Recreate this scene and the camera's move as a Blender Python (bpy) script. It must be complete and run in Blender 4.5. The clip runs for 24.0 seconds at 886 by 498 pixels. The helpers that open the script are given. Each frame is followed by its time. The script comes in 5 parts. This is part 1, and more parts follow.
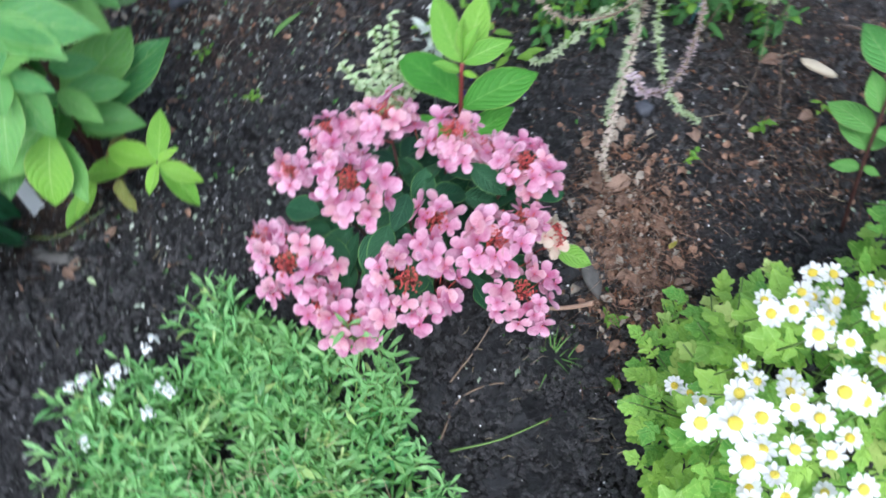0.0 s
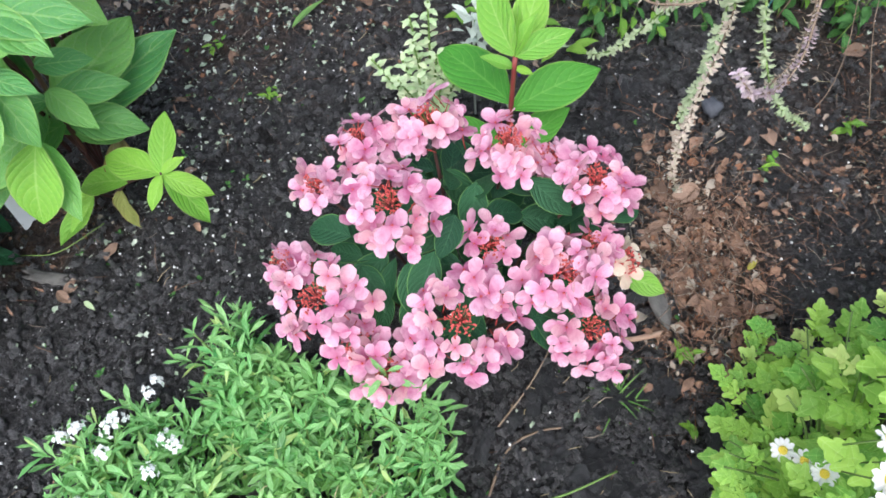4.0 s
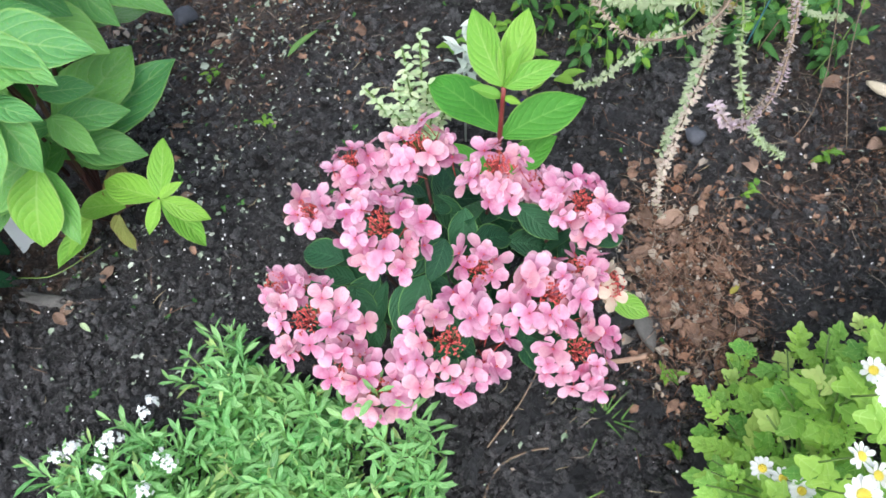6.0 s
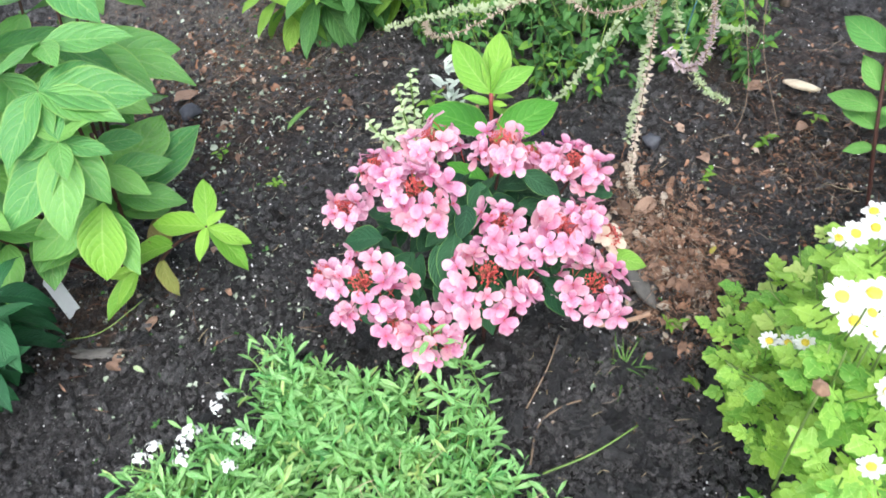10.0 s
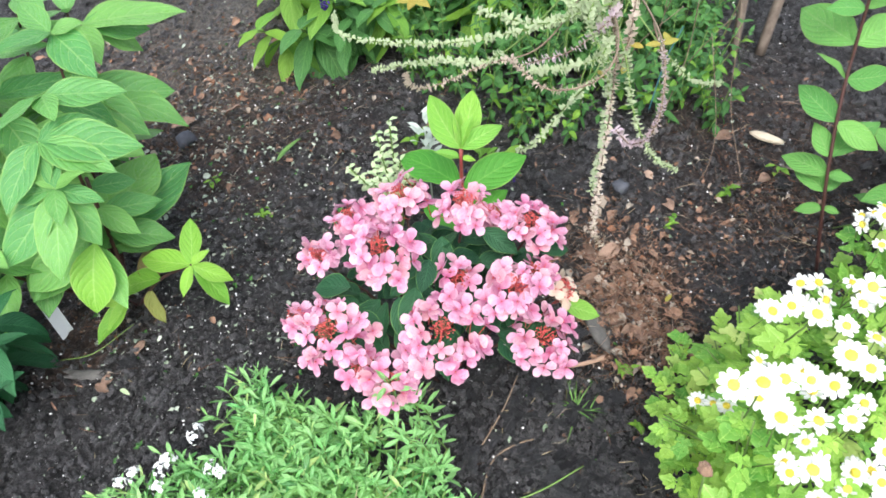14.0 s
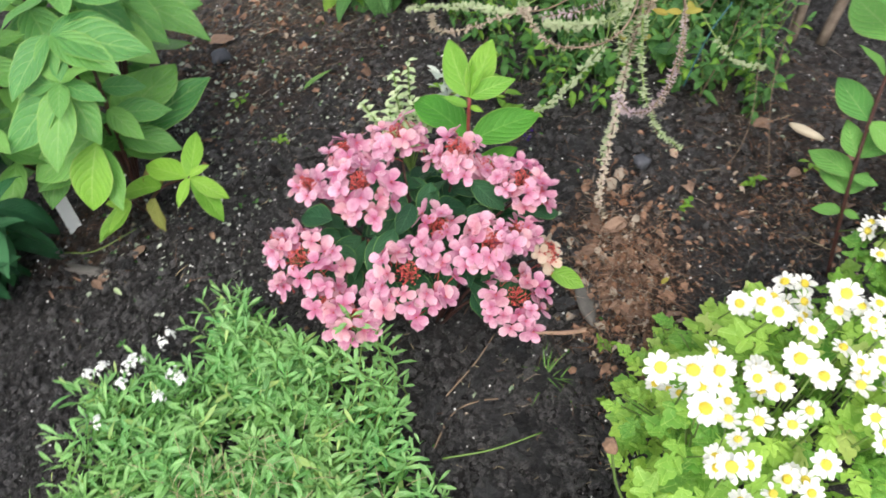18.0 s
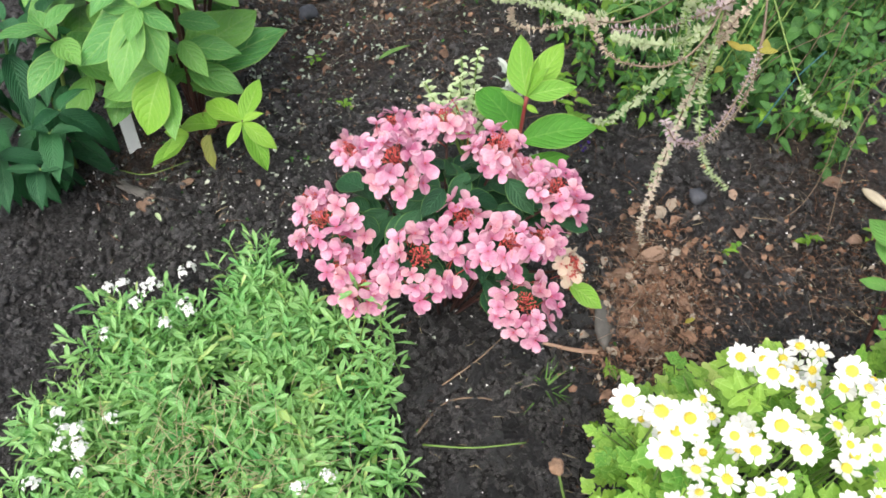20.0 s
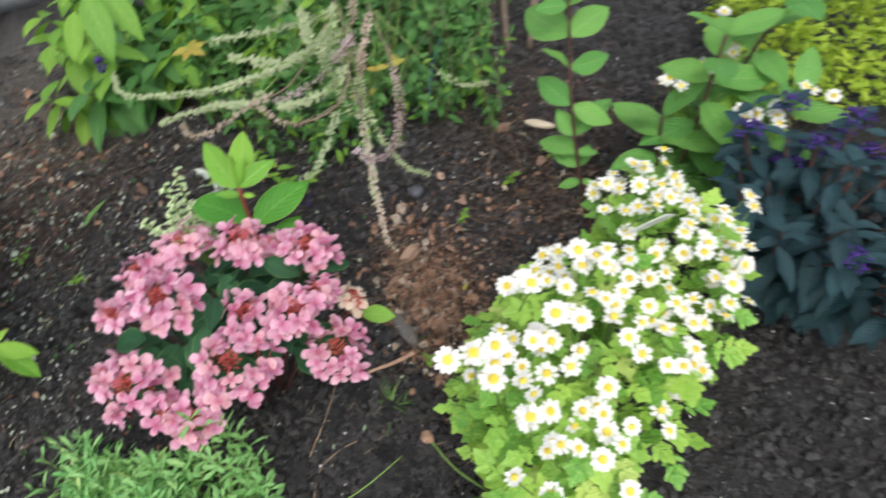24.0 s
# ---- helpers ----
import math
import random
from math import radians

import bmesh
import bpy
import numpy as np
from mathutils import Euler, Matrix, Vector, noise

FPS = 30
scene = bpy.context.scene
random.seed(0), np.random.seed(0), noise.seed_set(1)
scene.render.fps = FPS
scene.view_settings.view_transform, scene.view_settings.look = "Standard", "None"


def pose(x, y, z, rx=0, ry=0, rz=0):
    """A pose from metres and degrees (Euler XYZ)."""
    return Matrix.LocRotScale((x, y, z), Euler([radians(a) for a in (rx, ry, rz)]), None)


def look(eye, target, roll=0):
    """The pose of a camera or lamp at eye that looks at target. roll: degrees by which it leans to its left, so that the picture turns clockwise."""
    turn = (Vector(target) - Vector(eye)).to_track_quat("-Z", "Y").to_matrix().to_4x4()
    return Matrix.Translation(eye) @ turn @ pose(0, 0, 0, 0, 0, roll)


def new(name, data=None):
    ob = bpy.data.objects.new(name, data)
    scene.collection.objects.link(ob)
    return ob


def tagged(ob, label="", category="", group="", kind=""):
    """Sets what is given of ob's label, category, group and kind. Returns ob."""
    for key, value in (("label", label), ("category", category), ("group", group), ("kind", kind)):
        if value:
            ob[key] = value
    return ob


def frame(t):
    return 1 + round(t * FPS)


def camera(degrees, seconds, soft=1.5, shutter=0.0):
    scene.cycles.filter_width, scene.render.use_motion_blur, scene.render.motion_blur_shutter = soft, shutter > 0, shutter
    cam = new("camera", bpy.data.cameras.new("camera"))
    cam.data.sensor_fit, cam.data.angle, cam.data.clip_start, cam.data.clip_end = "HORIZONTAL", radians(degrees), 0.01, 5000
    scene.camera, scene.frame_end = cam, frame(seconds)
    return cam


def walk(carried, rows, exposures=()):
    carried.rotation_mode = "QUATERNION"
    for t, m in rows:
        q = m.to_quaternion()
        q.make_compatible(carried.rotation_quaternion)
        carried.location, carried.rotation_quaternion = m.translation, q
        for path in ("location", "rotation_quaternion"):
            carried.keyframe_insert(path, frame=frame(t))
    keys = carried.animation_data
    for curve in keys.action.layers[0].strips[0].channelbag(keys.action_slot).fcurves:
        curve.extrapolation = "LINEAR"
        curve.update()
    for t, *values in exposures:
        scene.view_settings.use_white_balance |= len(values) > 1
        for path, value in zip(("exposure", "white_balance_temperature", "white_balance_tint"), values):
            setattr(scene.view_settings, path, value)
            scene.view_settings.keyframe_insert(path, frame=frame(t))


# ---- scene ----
cam = camera(61.0, 24.0, 1.6, 0.6)
EXPOSURES = [(0, 0.87, 5700, 10), (1, 0.95, 6000, 10), (2, 1.03, 6150, 10), (5, 1.08, 6150, 10), (8.5, 1.25, 6250, 10), (10, 1.34, 6350, 10), (16, 1.32, 6350, 10), (17, 1.13, 6600, 10), (18, 0.89, 6850, 10), (20, 1.03, 6900, 10), (21, 1.06, 6900, 10), (23, 1.03, 6850, 10), (24, 0.66, 6700, 10)]
PATH = [
    (0, (0.091, 0.033, 1.038), (0.02, 1.022, -0.699), -4.4),
    (0.5, (0.055, 0.061, 0.981), (0.001, 0.995, -0.787), 4.8),
    (1, (0.047, 0.104, 0.936), (-0.03, 1.041, -0.829), 2.9),
    (1.5, (0.046, 0.132, 0.912), (-0.034, 1.076, -0.849), -1.3),
    (2, (0.04, 0.134, 0.904), (-0.06, 1.065, -0.863), -4.2),
    (2.5, (0.04, 0.141, 0.912), (-0.077, 1.078, -0.851), -6.6),
    (4.5, (0.045, 0.139, 0.937), (-0.059, 1.121, -0.802), -6.1),
    (5, (0.045, 0.135, 0.943), (-0.057, 1.133, -0.788), -6.0),
    (5.5, (0.046, 0.131, 0.949), (-0.043, 1.147, -0.772), -5.0),
    (6, (0.047, 0.127, 0.953), (-0.037, 1.153, -0.762), -4.7),
    (6.5, (0.053, 0.123, 0.958), (-0.024, 1.166, -0.747), -5.3),
    (7, (0.048, 0.111, 0.954), (-0.025, 1.179, -0.736), -6.5),
    (7.5, (0.038, 0.062, 0.909), (-0.039, 1.215, -0.724), -9.6),
    (8, (0.02, -0.001, 0.913), (-0.075, 1.195, -0.687), -11.6),
    (8.5, (0.004, -0.06, 0.936), (-0.061, 1.189, -0.624), -13.6),
    (9, (-0.013, -0.124, 0.94), (0.021, 1.178, -0.578), -9.0),
    (9.5, (-0.037, -0.133, 0.941), (0.028, 1.207, -0.542), -6.6),
    (10, (-0.045, -0.11, 0.946), (0.004, 1.21, -0.556), -7.5),
    (10.5, (-0.042, -0.087, 0.961), (0.034, 1.229, -0.543), -6.7),
    (11, (-0.038, -0.086, 0.982), (0.052, 1.227, -0.524), -6.9),
    (11.5, (-0.037, -0.1, 0.996), (0.056, 1.218, -0.506), -5.8),
    (13.5, (0.017, -0.111, 1.043), (0.04, 1.192, -0.474), -5.7),
    (14, (0.02, -0.11, 1.049), (0.052, 1.2, -0.462), -6.0),
    (14.5, (0.031, -0.11, 1.051), (0.058, 1.199, -0.461), -6.4),
    (15, (0.041, -0.108, 1.053), (0.067, 1.201, -0.46), -6.0),
    (15.5, (0.034, -0.106, 1.053), (0.066, 1.199, -0.462), -5.7),
    (16, (0.039, -0.109, 1.057), (0.07, 1.197, -0.458), -6.0),
    (16.5, (0.045, -0.117, 1.059), (0.09, 1.191, -0.453), -6.0),
    (17, (0.072, -0.112, 1.034), (0.1, 1.122, -0.54), -1.7),
    (17.5, (0.116, -0.114, 1.035), (0.097, 1.119, -0.539), -1.9),
    (18, (0.123, -0.116, 1.027), (-0.007, 1.11, -0.548), -3.5),
    (18.5, (0.143, -0.102, 1.012), (-0.044, 1.104, -0.573), -1.9),
    (20.5, (0.19, -0.109, 1.026), (-0.136, 1.064, -0.561), 1.6),
    (21, (0.185, -0.114, 1.028), (-0.131, 1.061, -0.559), -0.3),
    (21.5, (0.186, -0.124, 1.032), (-0.112, 1.053, -0.557), -3.3),
    (22, (0.173, -0.133, 1.033), (-0.064, 1.065, -0.551), -5.1),
    (22.5, (0.174, -0.127, 1.036), (0.053, 1.105, -0.535), -7.9),
    (23, (0.167, -0.13, 1.044), (0.165, 1.12, -0.517), -8.3),
    (23.5, (0.166, -0.152, 1.068), (0.294, 1.113, -0.477), -8.3),
    (24, (0.185, -0.199, 1.108), (0.48, 1.073, -0.407), -8.1),
]
walk(cam, [(t, look(eye, target, roll)) for t, eye, target, roll in PATH], EXPOSURES)

# ---- light ----
world = bpy.data.worlds.new("overcast_sky")
scene.world = world
world.use_nodes = True
wn, wl = world.node_tree.nodes, world.node_tree.links
sky = wn.new("ShaderNodeTexSky")
sky.sky_type, sky.sun_disc = "NISHITA", False
sky.sun_elevation, sky.sun_rotation = radians(52), radians(200)
sky.air_density, sky.dust_density = 1.0, 3.0
cloud = wn.new("ShaderNodeHueSaturation")
cloud.inputs["Saturation"].default_value = 0.45
wl.new(sky.outputs[0], cloud.inputs["Color"])
wl.new(cloud.outputs[0], wn["Background"].inputs["Color"])
wn["Background"].inputs["Strength"].default_value = 0.15
sun = new("sun", bpy.data.lights.new("sun", "SUN"))
sun.data.energy, sun.data.angle, sun.data.color = 1.0, radians(25), (1.0, 0.985, 0.96)
sun.matrix_world = look((0.6, -1.6, 3.0), (0, 0, 0))


# ---- materials ----
def node(nt, kind, **values):
    n = nt.nodes.new(kind)
    for key, value in values.items():
        if key in n.inputs:
            if isinstance(value, bpy.types.NodeSocket):
                nt.links.new(value, n.inputs[key])
            else:
                n.inputs[key].default_value = value
        elif key == "operation":
            n.operation = value
        elif key == "data_type":
            n.data_type = value
    return n


def calc(nt, op, a, b=0.0):
    n = nt.nodes.new("ShaderNodeMath")
    n.operation = op
    for k, v in enumerate((a, b)):
        if isinstance(v, bpy.types.NodeSocket):
            nt.links.new(v, n.inputs[k])
        else:
            n.inputs[k].default_value = v
    return n.outputs[0]


def blend(nt, fac, a, b):
    n = nt.nodes.new("ShaderNodeMix")
    n.data_type = "RGBA"
    for k, v in ((0, fac), (6, a), (7, b)):
        if isinstance(v, bpy.types.NodeSocket):
            nt.links.new(v, n.inputs[k])
        else:
            n.inputs[k].default_value = (*v, 1) if isinstance(v, tuple) else v
    return n.outputs[2]


def steps(nt, fac, low, high):
    n = nt.nodes.new("ShaderNodeMapRange")
    nt.links.new(fac, n.inputs[0])
    n.inputs[1].default_value, n.inputs[2].default_value = low, high
    return n.outputs[0]


def grain(nt, scale, detail=4.0, rough=0.6, where=None):
    n = nt.nodes.new("ShaderNodeTexNoise")
    n.inputs["Scale"].default_value, n.inputs["Detail"].default_value, n.inputs["Roughness"].default_value = scale, detail, rough
    if where:
        nt.links.new(where, n.inputs["Vector"])
    return n.outputs["Fac"]


def begin(name):
    m = bpy.data.materials.new(name)
    m.use_nodes = True
    nt = m.node_tree
    return m, nt, nt.nodes["Principled BSDF"], nt.nodes["Material Output"]


def relief(nt, height, strength, distance, bsdf):
    b = nt.nodes.new("ShaderNodeBump")
    b.inputs["Strength"].default_value, b.inputs["Distance"].default_value = strength, distance
    nt.links.new(height, b.inputs["Height"])
    nt.links.new(b.outputs[0], bsdf.inputs["Normal"])


def chance(nt, island):
    if island:
        return nt.nodes.new("ShaderNodeNewGeometry").outputs["Random Per Island"]
    return nt.nodes.new("ShaderNodeObjectInfo").outputs["Random"]


def leaf_material(name, young, old, vein, island=False, rough=0.45, glow=0.25, veins=7.0, edge=None, spots=0.0, shine=0.5, pale=None, bump=0.5):
    """A leaf: two greens mixed by chance, midrib and side veins from its own coordinates, light through the blade."""
    m, nt, bsdf, out = begin(name)
    uv = nt.nodes.new("ShaderNodeUVMap").outputs[0]
    sep = node(nt, "ShaderNodeSeparateXYZ", Vector=uv)
    side = calc(nt, "ABSOLUTE", calc(nt, "SUBTRACT", sep.outputs[0], 0.5))
    rib = steps(nt, side, 0.032, 0.010)
    arch = calc(nt, "MULTIPLY", side, calc(nt, "ADD", calc(nt, "MULTIPLY", side, 1.1), 0.35))
    t = calc(nt, "FRACT", calc(nt, "SUBTRACT", calc(nt, "MULTIPLY", sep.outputs[1], veins), calc(nt, "MULTIPLY", arch, veins)))
    ridge = calc(nt, "ABSOLUTE", calc(nt, "SUBTRACT", t, 0.5))
    vein_mask = steps(nt, ridge, 0.06, 0.015)
    where = nt.nodes.new("ShaderNodeTexCoord").outputs["Object"]
    patch = grain(nt, 35.0, 3.0, 0.5, where)
    colour = blend(nt, calc(nt, "ADD", calc(nt, "MULTIPLY", chance(nt, island), 0.75), calc(nt, "MULTIPLY", steps(nt, patch, 0.35, 0.7), 0.3)), young, old)
    if pale:
        drift = steps(nt, grain(nt, 9.0, 3.0, 0.6, where), 0.46, 0.66)
        luck = calc(nt, "FRACT", calc(nt, "MULTIPLY", chance(nt, island), 11.7))
        colour = blend(nt, calc(nt, "MULTIPLY", calc(nt, "ADD", calc(nt, "MULTIPLY", drift, 0.30), steps(nt, luck, 0.92, 0.97)), 0.7), colour, pale)
    colour = blend(nt, calc(nt, "MULTIPLY", vein_mask, 0.46), colour, vein)
    colour = blend(nt, calc(nt, "MULTIPLY", rib, 0.45), colour, vein)
    if edge:
        colour = blend(nt, calc(nt, "MULTIPLY", steps(nt, side, 0.45, 0.49), 0.8), colour, edge)
    if spots:
        spot = steps(nt, grain(nt, 60.0, 2.0, 0.4, where), 0.70, 0.74)
        colour = blend(nt, calc(nt, "MULTIPLY", spot, spots), colour, (0.22, 0.13, 0.05))
        fleck = steps(nt, grain(nt, 330.0, 1.0, 0.4, where), 0.755, 0.775)
        colour = blend(nt, calc(nt, "MULTIPLY", fleck, 0.8), colour, (0.75, 0.78, 0.72))
    bsdf.inputs["Specular IOR Level"].default_value = shine
    nt.links.new(colour, bsdf.inputs["Base Color"])
    nt.links.new(calc(nt, "ADD", rough, calc(nt, "MULTIPLY", steps(nt, patch, 0.3, 0.7), 0.15)), bsdf.inputs["Roughness"])
    height = calc(nt, "ADD", calc(nt, "MULTIPLY", steps(nt, ridge, 0.0, 0.35), 1.0), calc(nt, "MULTIPLY", grain(nt, 400.0, 2.0, 0.5, where), 0.5))
    relief(nt, height, bump, 0.0016, bsdf)
    thin = node(nt, "ShaderNodeBsdfTranslucent", Color=colour)
    mixed = nt.nodes.new("ShaderNodeMixShader")
    mixed.inputs[0].default_value = glow
    nt.links.new(bsdf.outputs[0], mixed.inputs[1])
    nt.links.new(thin.outputs[0], mixed.inputs[2])
    nt.links.new(mixed.outputs[0], out.inputs["Surface"])
    return m


def petal_material(name, a, b, c, island=False, rough=0.5, glow=0.25, fine=11.0, warm=None):
    """A petal: a by chance towards b, c at its foot, fine veins running outwards."""
    m, nt, bsdf, out = begin(name)
    uv = nt.nodes.new("ShaderNodeUVMap").outputs[0]
    sep = node(nt, "ShaderNodeSeparateXYZ", Vector=uv)
    where = nt.nodes.new("ShaderNodeTexCoord").outputs["Object"]
    lumps = grain(nt, 80.0, 3.0, 0.6, where)
    pick = chance(nt, island)
    colour = blend(nt, calc(nt, "ADD", calc(nt, "MULTIPLY", pick, 0.65), calc(nt, "MULTIPLY", steps(nt, lumps, 0.38, 0.62), 0.40)), a, b)
    if warm:
        other = calc(nt, "FRACT", calc(nt, "MULTIPLY", pick, 7.31))
        colour = blend(nt, calc(nt, "MULTIPLY", steps(nt, other, 0.62, 0.85), 0.7), colour, warm)
        colour = blend(nt, calc(nt, "MULTIPLY", steps(nt, sep.outputs[1], 0.55, 1.0), 0.45), colour, (0.88, 0.68, 0.75))
    colour = blend(nt, calc(nt, "MULTIPLY", steps(nt, sep.outputs[1], 0.42, 0.0), 0.8), colour, c)
    lines = calc(nt, "ABSOLUTE", calc(nt, "SUBTRACT", calc(nt, "FRACT", calc(nt, "MULTIPLY", sep.outputs[0], fine)), 0.5))
    mark = calc(nt, "MULTIPLY", steps(nt, lines, 0.16, 0.03), steps(nt, grain(nt, 220.0, 3.0, 0.6, where), 0.42, 0.6))
    colour = blend(nt, calc(nt, "MULTIPLY", mark, 0.7), colour, c)
    nt.links.new(colour, bsdf.inputs["Base Color"])
    bsdf.inputs["Roughness"].default_value = rough
    relief(nt, grain(nt, 260.0, 2.0, 0.5, where), 0.25, 0.001, bsdf)
    thin = node(nt, "ShaderNodeBsdfTranslucent", Color=colour)
    mixed = nt.nodes.new("ShaderNodeMixShader")
    mixed.inputs[0].default_value = glow
    nt.links.new(bsdf.outputs[0], mixed.inputs[1])
    nt.links.new(thin.outputs[0], mixed.inputs[2])
    nt.links.new(mixed.outputs[0], out.inputs["Surface"])
    return m


def plain_material(name, a, b, scale=60.0, rough=0.8, bump=0.4, island=False, depth=0.002, odd=None, luck=0.5):
    """A solid thing: two tones mixed by grain and chance, with fine relief."""
    m, nt, bsdf, out = begin(name)
    where = nt.nodes.new("ShaderNodeTexCoord").outputs["Object"]
    g = grain(nt, scale, 5.0, 0.65, where)
    colour = blend(nt, calc(nt, "ADD", calc(nt, "MULTIPLY", steps(nt, g, 0.3, 0.7), 0.6), calc(nt, "MULTIPLY", chance(nt, island), luck)), a, b)
    if odd:
        for k, tone in enumerate(odd):
            luck = calc(nt, "FRACT", calc(nt, "MULTIPLY", chance(nt, island), 13.7 + 9.3 * k))
            colour = blend(nt, calc(nt, "MULTIPLY", steps(nt, luck, 0.80, 0.86), 0.7), colour, tone)
    nt.links.new(colour, bsdf.inputs["Base Color"])
    bsdf.inputs["Roughness"].default_value = rough
    relief(nt, grain(nt, scale * 4, 4.0, 0.6, where), bump, depth, bsdf)
    return m


def soil_material():
    m, nt, bsdf, out = begin("garden_soil")
    where = nt.nodes.new("ShaderNodeTexCoord").outputs["Object"]
    sep = node(nt, "ShaderNodeSeparateXYZ", Vector=where)
    big, mid, fine = grain(nt, 5.0, 4.0, 0.6, where), grain(nt, 38.0, 5.0, 0.65, where), grain(nt, 260.0, 4.0, 0.7, where)
    grit = grain(nt, 120.0, 4.0, 0.7, where)
    # Soil grain, plus crevice shade and moist sheen put into the colour.
    colour = blend(nt, steps(nt, mid, 0.35, 0.65), (0.006, 0.0055, 0.006), (0.061, 0.058, 0.059))
    colour = blend(nt, calc(nt, "MULTIPLY", steps(nt, grit, 0.50, 0.66), 0.75), colour, (0.132, 0.128, 0.133))
    colour = blend(nt, calc(nt, "MULTIPLY", steps(nt, fine, 0.55, 0.8), 0.6), colour, (0.15, 0.148, 0.152))

    def region(x, y, rx, ry):
        dx = calc(nt, "DIVIDE", calc(nt, "SUBTRACT", sep.outputs[0], x), rx)
        dy = calc(nt, "DIVIDE", calc(nt, "SUBTRACT", sep.outputs[1], y), ry)
        d = calc(nt, "SQRT", calc(nt, "ADD", calc(nt, "MULTIPLY", dx, dx), calc(nt, "MULTIPLY", dy, dy)))
        return steps(nt, calc(nt, "ADD", d, calc(nt, "MULTIPLY", calc(nt, "SUBTRACT", big, 0.5), 1.6)), 1.15, 0.6)

    brown = blend(nt, steps(nt, grit, 0.36, 0.66), (0.014, 0.010, 0.008), (0.15, 0.092, 0.064))
    peat = calc(nt, "MAXIMUM", region(0.345, 0.64, 0.10, 0.19), calc(nt, "MAXIMUM", region(-0.48, 1.42, 0.42, 0.44), calc(nt, "MAXIMUM", region(-0.62, 0.72, 0.15, 0.12), calc(nt, "MULTIPLY", region(0.72, 0.98, 0.25, 0.3), 0.6))))
    colour = blend(nt, calc(nt, "MULTIPLY", peat, steps(nt, mid, 0.3, 0.6)), colour, brown)
    # Paler grey-tan ground around the back left.
    greyish = blend(nt, steps(nt, grit, 0.34, 0.64), (0.050, 0.046, 0.041), (0.25, 0.23, 0.20))
    colour = blend(nt, calc(nt, "MULTIPLY", region(-0.52, 1.62, 0.40, 0.42), 0.75), colour, greyish)
    nt.links.new(colour, bsdf.inputs["Base Color"])
    bsdf.inputs["Roughness"].default_value = 0.42
    h = calc(nt, "ADD", calc(nt, "ADD", mid, calc(nt, "MULTIPLY", grit, 0.9)), calc(nt, "MULTIPLY", fine, 0.3))
    relief(nt, h, 1.0, 0.022, bsdf)
    return m


SOIL = soil_material()
# Pale tone also stands in for sky reflected on moist crumbs.
CLOD = plain_material("soil_clod", (0.0045, 0.0045, 0.0055), (0.255, 0.25, 0.258), 260.0, 0.34, 1.0, True, 0.008, luck=0.36)
PERLITE = plain_material("perlite", (0.55, 0.56, 0.56), (0.85, 0.85, 0.84), 200.0, 0.8, 0.3, True)
LITTER = plain_material("brown_litter", (0.020, 0.012, 0.009), (0.36, 0.215, 0.145), 80.0, 0.8, 0.5, True, odd=((0.22, 0.095, 0.045), (0.38, 0.34, 0.28)))
STRAW = plain_material("straw", (0.34, 0.27, 0.15), (0.58, 0.50, 0.32), 80.0, 0.7, 0.3, True)
SCRAP = plain_material("leaf_scrap", (0.15, 0.23, 0.13), (0.48, 0.52, 0.45), 60.0, 0.7, 0.3, True)
DEAD = plain_material("dead_leaf", (0.15, 0.088, 0.062), (0.36, 0.24, 0.175), 50.0, 0.7, 0.5)
TWIG = plain_material("twig", (0.11, 0.075, 0.05), (0.28, 0.21, 0.15), 90.0, 0.8, 0.5)
PINK_TWIG = plain_material("peeled_twig", (0.24, 0.13, 0.09), (0.42, 0.28, 0.20), 90.0, 0.7, 0.4)
STONE = plain_material("grey_stone", (0.035, 0.038, 0.048), (0.10, 0.105, 0.125), 60.0, 0.7, 0.4)
SLATE = plain_material("slate_chip", (0.06, 0.058, 0.055), (0.15, 0.14, 0.13), 90.0, 0.75, 0.5)
TAG = plain_material("white_plastic", (0.62, 0.64, 0.65), (0.78, 0.79, 0.80), 30.0, 0.4, 0.1)
POD = plain_material("pale_pod", (0.50, 0.42, 0.30), (0.66, 0.58, 0.45), 70.0, 0.7, 0.4)
PAVING = plain_material("concrete", (0.17, 0.18, 0.20), (0.26, 0.27, 0.29), 25.0, 0.85, 0.4)
RED_STEM = plain_material("red_brown_stem", (0.040, 0.016, 0.013), (0.085, 0.034, 0.027), 70.0, 0.55, 0.3)
SHOOT_STEM = plain_material("crimson_stem", (0.22, 0.035, 0.04), (0.30, 0.08, 0.06), 60.0, 0.5, 0.2)
GREEN_STEM = plain_material("green_stem", (0.10, 0.19, 0.04), (0.20, 0.30, 0.08), 60.0, 0.55, 0.2)
BARK = plain_material("brown_bark", (0.10, 0.075, 0.058), (0.25, 0.20, 0.16), 60.0, 0.85, 0.7)
BEAD = plain_material("red_buds", (0.42, 0.030, 0.035), (0.62, 0.13, 0.11), 120.0, 0.45, 0.2, True)

PINK = petal_material("pink_petal", (0.45, 0.105, 0.235), (0.80, 0.46, 0.60), (0.42, 0.055, 0.17), warm=(0.66, 0.35, 0.37))
CREAM = petal_material("cream_petal", (0.62, 0.46, 0.34), (0.82, 0.74, 0.60), (0.66, 0.34, 0.30))
WHITE = petal_material("white_petal", (0.82, 0.82, 0.80), (0.87, 0.87, 0.86), (0.80, 0.82, 0.70))
YELLOW = plain_material("yellow_disc", (0.78, 0.58, 0.04), (0.90, 0.78, 0.14), 300.0, 0.7, 0.6)
TAN = plain_material("withered_disc", (0.17, 0.095, 0.055), (0.36, 0.23, 0.15), 200.0, 0.8, 0.6)
